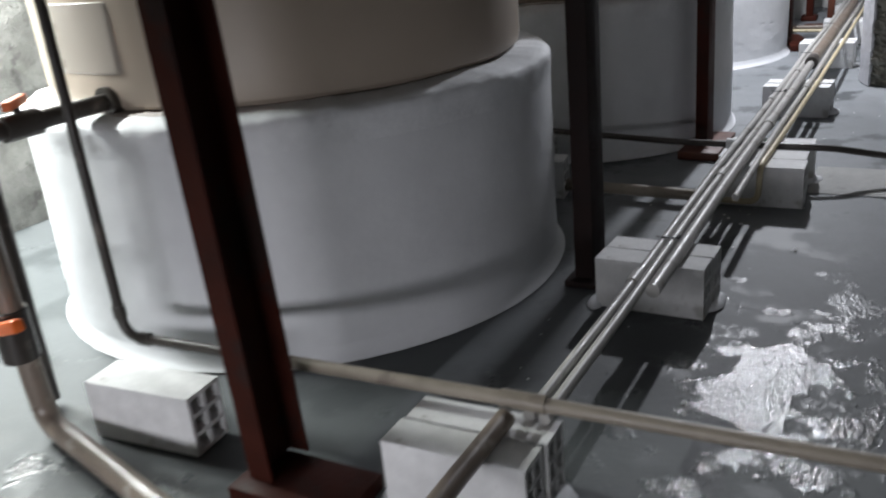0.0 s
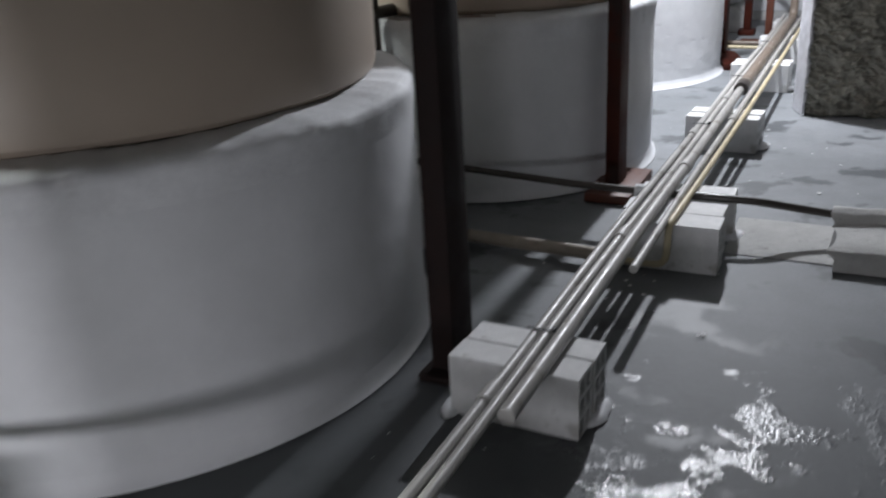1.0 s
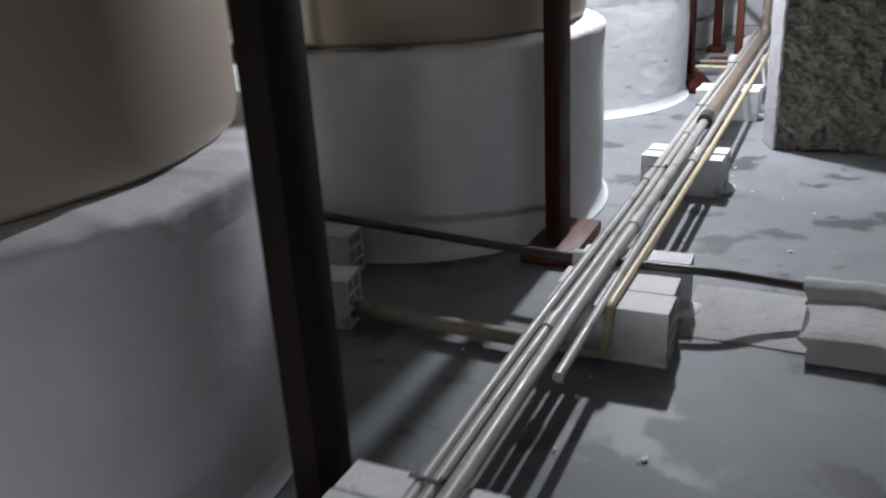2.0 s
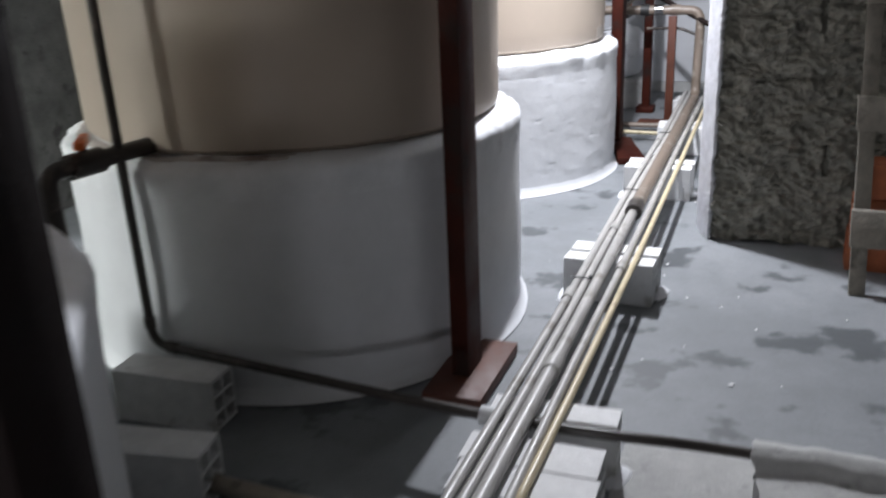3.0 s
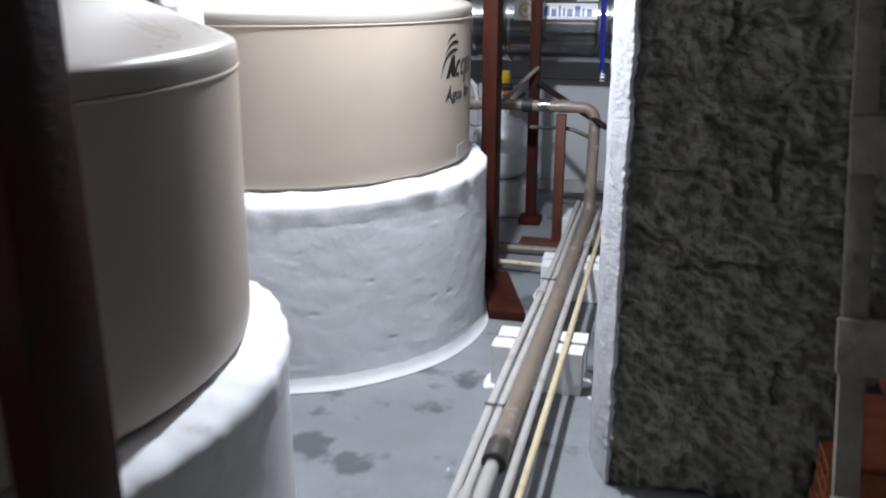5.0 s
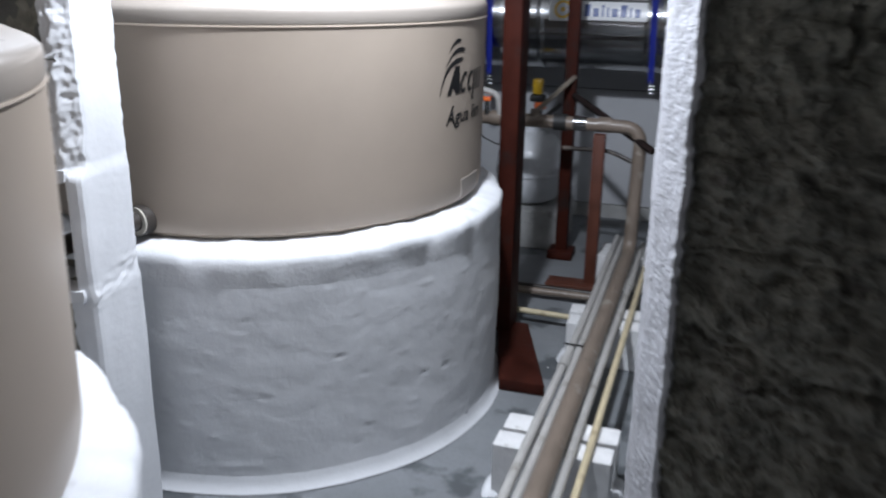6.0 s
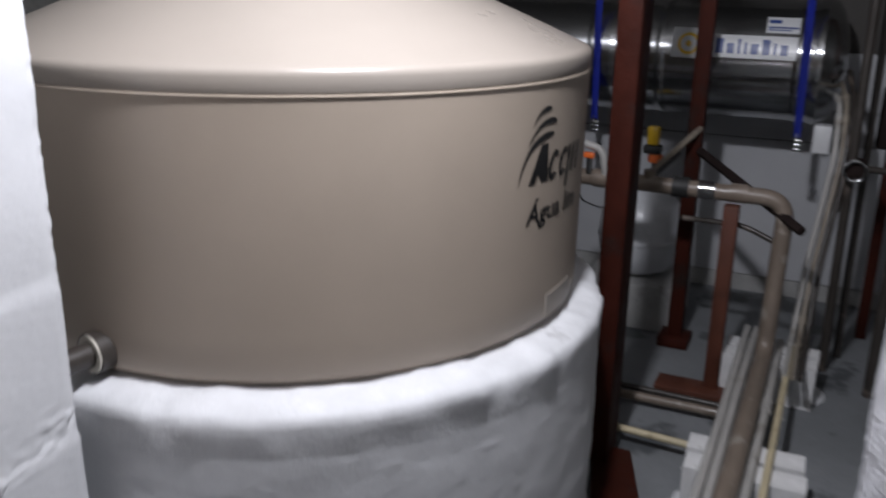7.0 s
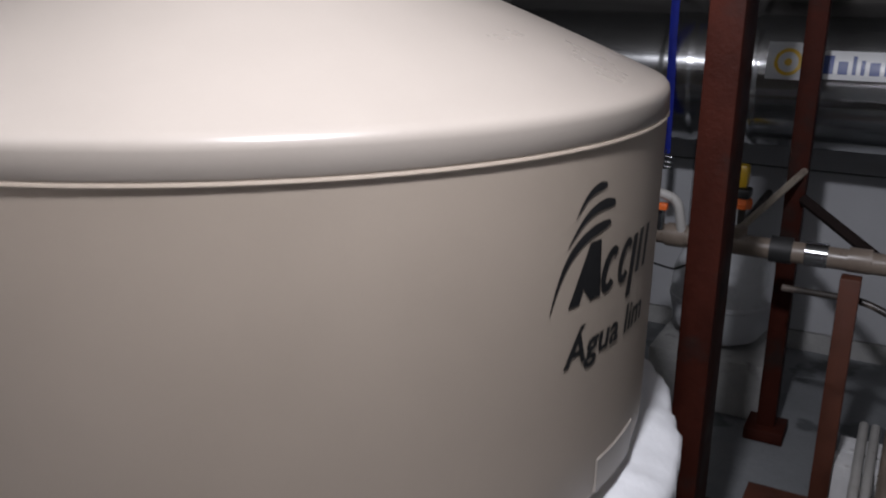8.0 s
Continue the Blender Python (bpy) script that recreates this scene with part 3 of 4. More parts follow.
SUPPORTS = [
    (-0.955, ((1.155, 0.11), (1.275, 0.11)), 1.5),
    (-0.840, ((2.425, 0.11), (2.545, 0.11)), -1.0),
    (-0.690, ((3.670, 0.14), (3.818, 0.14), (4.065, 0.10)), 1.0),
    (-0.755, ((5.385, 0.10), (5.520, 0.11)), -1.5),
    (-0.760, ((6.985, 0.10), (7.115, 0.11)), 0.5),
    (-0.715, ((8.110, 0.11), (8.250, 0.11)), 1.0),
    (-0.715, ((9.130, 0.11), (9.260, 0.11)), -0.5),
]
for i, (x, rows, turn) in enumerate(SUPPORTS):
    for k, (y, width) in enumerate(rows):
        brick_at(x + 0.006 * ((i + k) % 3 - 1), y, 0.0, width, turn + 0.8 * ((i * 3 + k) % 3 - 1))
    dab(x - 0.20, rows[0][0], (0.035, 0.09), i)
    dab(x + 0.20, rows[-1][0] - 0.02, (0.04, 0.08), i + 9)

# ---- pipes along the bricks ----
Z = BH


def run(name, label, points, radius, mat, joints=(), ties=(), group="pipes along the bricks"):
    ob = thing(name, label, "pipe", group=group)
    part("pipe", tube(bmesh.new(), points, radius), mat, ob, smooth=50)
    for y in joints:
        q = min(points, key=lambda c: abs(c[1] - y))
        part("coupling", tube(bmesh.new(), [(q[0], y - 0.045, q[2]), (q[0], y - 0.04, q[2]), (q[0], y + 0.04, q[2]), (q[0], y + 0.045, q[2])], radius + 0.006), mat, ob, smooth=50)
    return ob


GREY_LABEL = "thin grey pvc water pipe lying on white bricks"
run("water_pipe", GREY_LABEL, sag(-0.838, Z + 0.017, 1.30, 9.4, 0.005), 0.0165, PVC_GREY, (2.2, 4.9, 7.6))
run("water_pipe", GREY_LABEL, sag(-0.800, Z + 0.017, 1.30, 9.4, 0.004, phase=1.0), 0.0165, PVC_GREY, (3.4, 5.75))
run("water_pipe", "grey pvc pipe that widens at a coupling", sag(-0.752, Z + 0.025, 2.1, 6.06, 0.003, phase=2.0), 0.024, PVC_GREY, (4.3,))
run("water_pipe", "cream pvc pipe at the edge of the bricks", bend([(-0.95, 3.566, 0.034), (-0.675, 3.560, 0.034), (-0.668, 3.560, Z + 0.0140), (-0.655, 4.4, Z + 0.0140), (-0.645, 5.4, Z + 0.0140), (-0.640, 7.0, Z + 0.0140), (-0.638, 9.3, Z + 0.0140)], 0.05), 0.0135, PVC_CREAM, ())
run("water_pipe", "greyish pvc pipe beside the cream pipe", sag(-0.690, Z + 0.0165, 3.1, 9.3, 0.003, phase=2.5), 0.0155, PVC_GREY, (5.25, 8.6))
# wide brown pipe that climbs at the far end, with its reducer
big = thing("main_pipe", "wide brown pvc main rising at the far end", "pipe", group="pipes along the bricks")
part("pipe", tube(bmesh.new(), bend([(-0.748, 6.03, Z + 0.038), (-0.742, 9.06, Z + 0.040), (-0.735, 9.13, 0.90), (-1.80, 9.13, 0.905)], 0.10, 8), 0.036, 20), PVC_BROWN, big, smooth=50)
part("reducer", tube(bmesh.new(), [(-0.751, 5.965, Z + 0.030), (-0.751, 5.98, Z + 0.031), (-0.750, 6.0, Z + 0.036), (-0.750, 6.06, Z + 0.038), (-0.750, 6.065, Z + 0.038)], 0.042, 20), PVC_DARK, big, "dark reducer collar", smooth=50)
for x, r, mat, name, label in ((-1.06, 0.042, STEEL, "union", "steel union nut"), (-0.93, 0.042, PVC_BROWN, "coupling", ""), (-1.17, 0.046, RUBBER, "check_valve", "black check valve"), (-1.52, 0.043, PVC_BROWN, "coupling", "")):
    part(name, tube(bmesh.new(), [(x - 0.035, 9.13, 0.904), (x - 0.03, 9.13, 0.904), (x + 0.03, 9.13, 0.904), (x + 0.035, 9.13, 0.904)], r, 12), mat, big, label, smooth=40)
part("stub", tube(bmesh.new(), [(-1.31, 9.13, 0.90), (-1.31, 9.13, 0.965)], 0.026), PVC_BROWN, big, smooth=50)
part("side_pipe", tube(bmesh.new(), bend([(-1.50, 9.11, 0.92), (-1.52, 9.10, 1.04), (-1.60, 9.10, 1.06)], 0.04), 0.017), PVC_GREY, big, smooth=50)
part("lower_branch", tube(bmesh.new(), bend([(-0.735, 9.13, 0.70), (-0.90, 9.16, 0.76), (-1.16, 9.2, 0.75)], 0.05), 0.012), PVC_DARK, big, smooth=50)
valve = thing("float_valve", "yellow valve head on an orange and black body", "valve")
part("head", boxed(-1.472, -1.410, 9.80, 9.86, 0.948, 1.045, bevel=0.014), YELLOW, valve, smooth=40)
part("body", boxed(-1.485, -1.395, 9.79, 9.87, 0.905, 0.947, bevel=0.01), RUBBER, valve, smooth=40)
part("nut", lathe(bmesh.new(), [(0, 0.858), (0.036, 0.86), (0.040, 0.88), (0.036, 0.903), (0, 0.904)], 6, cx=-1.425, cy=9.83), ORANGE, valve)
part("stem", tube(bmesh.new(), bend([(-1.425, 9.83, 0.86), (-1.425, 9.83, 0.78), (-1.425, 10.54, 0.78)], 0.03), 0.016), PVC_DARK, valve, smooth=50)
valve2 = thing("hose_tap", "small orange handled tap on the pipe", "tap")
part("handle", boxed(-1.60, -1.55, 9.07, 9.10, 1.00, 1.025, bevel=0.006), ORANGE, valve2, smooth=40)
part("body", tube(bmesh.new(), [(-1.575, 9.10, 0.93), (-1.575, 9.10, 1.0)], 0.014), STEEL, valve2, smooth=40)


# ---- steel posts ----
def channel(x, y, w, d, z0, z1, t=0.009):
    """A steel channel standing upright: web to the west, flanges front and back."""
    x0, x1, y0, y1 = x - w / 2, x + w / 2, y - d / 2, y + d / 2
    outline = [(x0, y0), (x1, y0), (x1, y0 + t), (x0 + t, y0 + t), (x0 + t, y1 - t), (x1, y1 - t), (x1, y1), (x0, y1)]
    bm = bmesh.new()
    rings = [[bm.verts.new((a, c, z)) for a, c in outline] for z in (z0, z1)]
    for k in range(8):
        bm.faces.new((rings[0][k], rings[0][(k + 1) % 8], rings[1][(k + 1) % 8], rings[1][k]))
    bm.faces.new(rings[0][::-1])
    bm.faces.new(rings[1])
    bmesh.ops.bevel(bm, geom=bm.edges[:], offset=0.0015, segments=1, affect="EDGES")
    return bm


def post(x, y, w, top, label, mat=OXIDE, plate=None, thick=0.03, plate_mat=None, lean=0.0, taper=None, depth=None, hollow=False):
    ob = thing("steel_post", label, "post", group="steel posts")
    z0 = thick if plate else 0.0
    bm = channel(x, y, w, depth, z0, top) if hollow else boxed(x - w / 2, x + w / 2, y - (depth or w) / 2, y + (depth or w) / 2, z0, top, bevel=0.004)
    for vert in bm.verts:
        vert.co.x += lean * (1 - vert.co.z / 1.4)
    part("shaft", bm, mat, ob, smooth=40)
    if plate:
        bm = boxed(*plate, 0.0, thick, bevel=0.004)
        for vert in bm.verts:
            if taper and vert.co.y > (plate[2] + plate[3]) / 2:
                vert.co.x = taper[0] + (vert.co.x - plate[0]) / (plate[1] - plate[0]) * (taper[1] - taper[0])
        part("base_plate", bm, plate_mat or mat, ob, "red painted base plate", smooth=40)
    return ob


post(-1.545, 1.085, 0.075, H, "red oxide steel post standing before the pedestal", depth=0.165, hollow=True, plate=(-1.56, -1.20, 0.95, 1.15), thick=0.045, lean=0.06)
# a red post like the others, coloured near-black because it stands unlit
post(-1.143, 2.620, 0.075, H, "red steel post beside the pedestal, its shade painted near-black", BLACK_OR_SHADED_STEEL, depth=0.15, plate=(-1.21, -1.07, 2.50, 2.72), thick=0.025)
# this plate's brighter orange paints the lamplight falling on it
post(-1.130, 4.515, 0.066, H, "red oxide steel post on a floor plate", depth=0.155, plate=(-1.225, -1.005, 4.29, 4.76), thick=0.045, plate_mat=ORANGE_OR_LIT_OXIDE)
post(-1.235, 8.270, 0.080, H, "tall rust red steel post by the tank", depth=0.16, plate=(-1.12, -0.925, 7.69, 8.32), thick=0.05, taper=(-1.28, -1.13))
post(-0.945, 9.075, 0.062, 0.862, "short orange steel post under the brown pipe", ORANGE_OR_LIT_OXIDE, plate=(-1.18, -0.86, 8.97, 9.11), thick=0.03)
post(-1.195, 9.560, 0.07, H, "dark red steel post before the boiler", plate=(-1.27, -1.12, 9.48, 9.64), thick=0.05)
for a, c, w, mat, label in (((-1.16, 9.50, 1.00), (-0.66, 9.02, 0.80), 0.02, BLACK_OR_SHADED_STEEL, "dark steel brace between post and pipe"), ((-1.34, 9.15, 0.92), (-1.17, 9.53, 1.10), 0.014, PVC_TAN, "grey bar braced to the post")):
    tagged(part("brace", tube(bmesh.new(), [a, c], w, 6), mat), label, "brace", "braces by the boiler")

# ---- tank feeds: outlet pipe, valve, drop pipe, and the thin line down to the floor ----


def drop_line(label, points, r=0.0165, mat=PVC_DARK, joints=()):
    ob = thing("feed_line", label, "pipe", group="feed lines")
    part("pipe", tube(bmesh.new(), bend(points, 0.07, 6), r), mat, ob, smooth=50)
    for a, c in joints:
        part("coupling", tube(bmesh.new(), [a, c], r + 0.005), mat, ob, smooth=50)
    for p0, q, p1 in zip(points, points[1:], points[2:]):
        u, w = (Vector(p0) - Vector(q)).normalized(), (Vector(p1) - Vector(q)).normalized()
        if u.angle(w) < 2.3:
            for d in (u, w):
                part("elbow_socket", tube(bmesh.new(), [Vector(q) + d * 0.065, Vector(q) + d * 0.105], r + 0.0045), mat, ob, smooth=50)
    return ob


def outlet(label, cx, cy, tx, ty, end, z=0.915, valve_at=0.7, foot=0.03, drop=True):
    """A flanged outlet on the tank's side, going off to an orange handled valve and down."""
    ob = thing("tank_outlet", label, "pipe", group="tank outlets")
    a, c = Vector((tx, ty, z)), Vector((end[0], end[1], z - 0.004))
    d = (c - a).normalized()
    part("flange", tube(bmesh.new(), [a - d * 0.02, a - d * 0.015, a + d * 0.03, a + d * 0.035], 0.05, 18), PVC_DARK, ob, smooth=40)
    line = [a, c, (c.x, c.y, foot)] if drop else [a, c]
    part("pipe", tube(bmesh.new(), bend(line, 0.05, 6), 0.03, 16), PVC_DARK, ob, smooth=50)
    q = a.lerp(c, valve_at)
    body = part("valve", tube(bmesh.new(), [q - d * 0.06, q - d * 0.055, q + d * 0.055, q + d * 0.06], 0.043, 12), PVC_DARK, ob, smooth=40)
    handle = boxed(-0.016, 0.016, -0.075, 0.075, 0, 0.03, bevel=0.008)
    hd = part("handle", handle, ORANGE, body, "orange lever handle", smooth=40)
    hd.matrix_local = Matrix.Translation(q + Vector((0, 0, 0.055))) @ Matrix.Rotation(0.6, 4, "Z")
    part("stem", tube(bmesh.new(), [q, q + Vector((0, 0, 0.06))], 0.012, 8), PVC_DARK, body)
    return ob


outlet("dark pvc tank outlet with an orange valve", *TANKS[0], -2.428, 1.600, (-2.475, 1.12))
outlet("dark pvc tank outlet with an orange valve", *TANKS[1], -2.140, 4.265, (-2.235, 3.80))
outlet("brown pvc outlet through a knocked hole", *TANKS[2], -2.075, 6.72, (-2.16, 6.22), valve_at=0.85, drop=False)
tagged(part("outlet_collar", tube(bmesh.new(), [(-2.081, 6.682, 0.915), (-2.080, 6.686, 0.915), (-2.076, 6.707, 0.915), (-2.075, 6.715, 0.915)], 0.046, 20), COLLAR, smooth=40), "white collar where the pipe meets the tank", "collar")

drop_line("thin dark pipe dropping to the floor then crossing", [(-2.215, 1.235, H - 0.02), (-2.195, 1.245, 0.245), (-1.58, 1.2725, 0.2465)], 0.0165, PVC_DARK)
cross = drop_line("tan pvc pipe crossing over the brick support", [(-1.60, 1.272, 0.2475), (-0.855, 1.302, 0.2475), (0.2, 1.347, 0.2375), (1.5, 1.402, 0.1325), (2.58, 1.432, 0.1225)], 0.019, PVC_TAN, (((-0.91, 1.300, 0.2475), (-0.79, 1.305, 0.2475)),))
drop_line("thin dark pipe dropping to the floor then crossing", [(-2.20, 4.055, H - 0.02), (-2.165, 4.065, 0.215), (-1.20, 4.015, 0.18), (-0.889, 3.982, 0.185), (-0.642, 3.972, 0.188), (-0.50, 3.980, 0.186), (-0.40, 4.000, 0.178), (-0.28, 4.055, 0.148), (-0.12, 4.105, 0.118), (-0.02, 4.11, 0.11)], 0.0165, PVC_DARK)
run("water_pipe", "brown pvc pipe running on from the crossing", sag(-0.880, Z + 0.027, -1.1, 1.26, 0.003), 0.026, PVC_BROWN, ())
tagged(part("pipe_tee", tube(bmesh.new(), [(-0.90, 3.983, 0.185), (-0.895, 3.983, 0.185), (-0.84, 3.980, 0.186), (-0.835, 3.980, 0.186)], 0.03, 14), LABEL_WHITE, smooth=40), "white pvc tee joining the crossing pipe", "pipe fitting")
drop_line("thick tan pipe low over the floor", [(-1.74, 3.60, 0.16), (-1.70, 3.60, 0.05), (-0.89, 3.565, 0.045)], 0.028, PVC_TAN)
drop_line("pale cream pipe across the floor by the post", [(-1.40, 8.47, 0.06), (-0.915, 8.44, 0.06)], 0.0145, PVC_CREAM)
drop_line("brown pipe across the floor before the post plate", [(-1.55, 8.80, 0.04), (-0.86, 8.80, 0.04)], 0.02, PVC_BROWN)
drop_line("dark brown pipe across the floor", [(-1.55, 8.92, 0.025), (-0.86, 8.90, 0.025)], 0.014, PVC_DARK)

# valve and thick pipe by the entrance
entry = thing("valve_stand", "brown pipe with an orange handled valve", "valve")
part("riser", tube(bmesh.new(), bend([(-1.62, 0.80, 0.045), (-2.33, 1.0, 0.045), (-2.36, 0.99, 0.75)], 0.08), 0.036, 16), PVC_BROWN, entry, smooth=50)
vb = part("valve", tube(bmesh.new(), [(-2.352, 0.99, 0.27), (-2.352, 0.99, 0.28), (-2.355, 0.99, 0.42), (-2.355, 0.99, 0.43)], 0.055, 12), PVC_DARK, entry, smooth=40)
hd = part("handle", boxed(-0.09, 0.09, -0.018, 0.018, -0.02, 0.02, bevel=0.009), ORANGE, vb, "orange lever handle", smooth=40)
hd.matrix_local = pose(-2.28, 0.93, 0.41, 0, -18, -12)

for x, y, w, turn, label in ((-1.985, 1.130, 0.14, 4, "white painted hollow brick under the drop pipe"), (-2.02, 3.965, 0.14, 3, "white painted hollow brick under the drop pipe"), (-1.80, 3.555, 0.14, 9, "grey smeared hollow brick on the floor")):
    brick_at(x, y, 0.0, w, turn, label=label)

# cable ties on the pair of grey pipes
for y in (2.55, 5.05, 6.35, 7.75):
    bm = bmesh.new()
    box(bm, -0.862, -0.776, y - 0.006, y + 0.006, Z + 0.0335, Z + 0.0365)
    box(bm, -0.786, -0.774, y - 0.008, y + 0.008, Z + 0.034, Z + 0.046)
    tagged(part("cable_tie", bm, RUBBER), "black cable tie round two grey pipes", "cable tie", "cable ties")

# ---- kerb and floor patch ----
tagged(part("floor_patch", sheet(24, 10, lambda u, v: (-0.50 + 3.1 * u, 3.84 + 0.44 * v + 0.012 * noise.noise(Vector((u * 9, v * 2, 3))), 0.006 - 0.004 * (abs(v - 0.5) > 0.49))), CONCRETE), "pale cement strip over a filled trench", "floor strip", kind="structure")


def kerb(u, v):
    x = -0.12 + 2.7 * u
    prof = [(3.775, 0.0), (3.785, 0.055), (3.80, 0.075), (3.84, 0.085), (4.02, 0.092), (4.05, 0.098), (4.075, 0.135), (4.11, 0.152), (4.15, 0.140), (4.175, 0.10), (4.20, 0.06), (4.22, 0.0)]
    k = v * (len(prof) - 1)
    i = min(int(k), len(prof) - 2)
    f = k - i
    y, z = prof[i][0] * (1 - f) + prof[i + 1][0] * f, prof[i][1] * (1 - f) + prof[i + 1][1] * f
    e = 0.008 * noise.noise(Vector((x * 7, y * 7, z * 7))) + 0.004 * noise.noise(Vector((x * 25, y * 25, z * 25)))
    end = max(0, 1 - u / 0.012)
    return (x + 0.04 * end * noise.noise(Vector((v * 8, 1, 0))) + end * 0.03 * (1 - z / 0.152), y + e, max(0.001, z + e))


bm = sheet(120, 33, kerb)
bm.verts.ensure_lookup_table()
end_loop = [bm.verts[j * 121] for j in range(34)]
bm.faces.new(end_loop)
bmesh.ops.recalc_face_normals(bm, faces=bm.faces)
tagged(part("pipe_kerb", bm, CONCRETE, smooth=50), "low cement kerb cast over a buried pipe", "kerb", kind="structure")

# ---- timber rack and clay bricks against the unfinished wall ----
rack = thing("timber_rack", "grey weathered timber rack leaning on the wall", "rack")
LEAN = 0.333


def leaning(bm):
    for vert in bm.verts:
        vert.co.y += LEAN * vert.co.z
        vert.co.x -= 0.027 * vert.co.z
    return bm


for x in (0.232, 1.02):
    bm = boxed(x, x + 0.066, 5.685, 5.722, 0.0, 1.74, bevel=0.003)
    part("stile", leaning(bm), WOOD, rack, smooth=40)
for z0, z1, dx in ((0.205, 0.362, 0.0), (0.685, 0.828, -0.004), (1.205, 1.352, 0.006)):
    bm = boxed(0.222 + dx, 1.07 + dx, 5.660, 5.684, z0, z1, bevel=0.003)
    part("board", leaning(bm), WOOD, rack, smooth=40)
CLAY_LABEL = "orange hollow clay brick stacked behind the rack"
for layer, x0, y in ((0, 0.232, 6.085), (1, 0.240, 6.07), (2, 0.296, 6.08)):
    for k in range(2):
        brick_at(x0 + BL / 2 + 0.395 * k, y + 0.006 * k, 0.171 * layer, 0.17, 1.2 * (layer - 1), CLAY, CLAY_LABEL, "stacked clay bricks")
brick_at(0.40 + BL / 2, 6.20, 0.513, 0.07, 2, CLAY, "thin orange clay brick on top of the stack", "stacked clay bricks")

# ---- boiler ----
BY, BZ, BR = 10.13, 1.385, 0.30
boiler = thing("boiler", "horizontal stainless steel boiler with dished end", "boiler")


def along_x(bm):
    for vert in bm.verts:
        vert.co = Vector((vert.co.z, BY + vert.co.x, BZ + vert.co.y))
    return bm


prof = [(BR, -2.6)]
x = -2.6
while x < -0.72:
    bead = any(abs(x - c) < 0.012 for c in (-1.80, -1.77, -1.74, -1.71, -1.45, -0.80))
    prof.append((BR + (0.006 if bead else 0), x))
    x += 0.01
prof += [(BR, -0.70)]
part("shell", along_x(lathe(bmesh.new(), prof, 96)), STEEL, boiler, smooth=40)
cap = [(BR + 0.008, -0.74), (BR + 0.012, -0.73), (BR + 0.012, -0.70), (BR, -0.69)] + [(BR * math.cos(a), -0.69 + 0.10 * math.sin(a)) for a in (0.3, 0.6, 0.9, 1.2, 1.45)] + [(0, -0.589)]
part("end_cap", along_x(lathe(bmesh.new(), cap, 64)), STEEL, boiler, "dished steel end", smooth=40)
part("far_cap", along_x(lathe(bmesh.new(), [(0, -2.66), (BR * 0.7, -2.65), (BR, -2.6)], 48)), STEEL, boiler, smooth=40)
for x in (-2.3,):
    part("cradle_leg", boxed(x - 0.03, x + 0.03, BY - 0.05, BY + 0.05, 0.0, BZ - BR + 0.012, bevel=0.004), CEILING, boiler, smooth=40)


def on_boiler(x0, x1, z0, z1, lift, mat, name, parent, label="", shape=None):
    """A sticker bent over the boiler's front."""
    a0, a1 = math.asin((z0 - BZ) / BR), math.asin((z1 - BZ) / BR)

    def at(u, v):
        a = a0 + (a1 - a0) * v
        return (x0 + (x1 - x0) * u, BY - (BR + lift) * math.cos(a), BZ + (BR + lift) * math.sin(a))
    return part(name, sheet(2, 6, at), mat, parent, label)


s1 = on_boiler(-1.395, -1.225, 1.395, 1.535, 0.003, LABEL_WHITE, "sticker", boiler, "white sticker with a yellow ring")
s2 = on_boiler(-1.205, -0.795, 1.405, 1.510, 0.003, LABEL_WHITE, "sticker", boiler, "white sticker with a row of blue shapes")
s3 = on_boiler(-0.965, -0.800, 1.525, 1.595, 0.003, LABEL_WHITE, "sticker", boiler, "small white notice with blue bars")


def boiler_ring(cx, cz, r0, r1, mat, parent, name):
    bm = bmesh.new()
    n = 32

    def pt(r, k):
        a = 2 * math.pi * k / n
        z = cz + r * math.sin(a)
        return (cx + r * math.cos(a), BY - (BR + 0.006) * math.cos(math.asin((z - BZ) / BR)), z)
    if r0 > 0:
        ring0, ring1 = [bm.verts.new(pt(r0, k)) for k in range(n)], [bm.verts.new(pt(r1, k)) for k in range(n)]
        for k in range(n):
            bm.faces.new((ring0[k], ring0[(k + 1) % n], ring1[(k + 1) % n], ring1[k]))
    else:
        bm.faces.new([bm.verts.new(pt(r1, k)) for k in range(n)])
    return part(name, bm, mat, parent)


boiler_ring(-1.315, 1.463, 0.038, 0.052, LABEL_YELLOW, s1, "ring")
boiler_ring(-1.315, 1.463, 0, 0.014, LABEL_YELLOW, s1, "dot")
x = -1.185
for w, h0, h1 in ((0.036, 1.425, 1.492), (0.034, 1.425, 1.472), (0.014, 1.425, 1.492), (0.014, 1.425, 1.478), (0.036, 1.425, 1.472), (0.036, 1.425, 1.492), (0.014, 1.425, 1.478), (0.034, 1.425, 1.472)):
    on_boiler(x, x + w, h0, h1, 0.006, LABEL_BLUE, "bar", s2)
    x += w + 0.016
for z0, z1, x1 in ((1.567, 1.582, -0.90), (1.545, 1.552, -0.82), (1.535, 1.540, -0.85)):
    on_boiler(-0.955, x1, z0, z1, 0.006, LABEL_BLUE, "bar", s3)

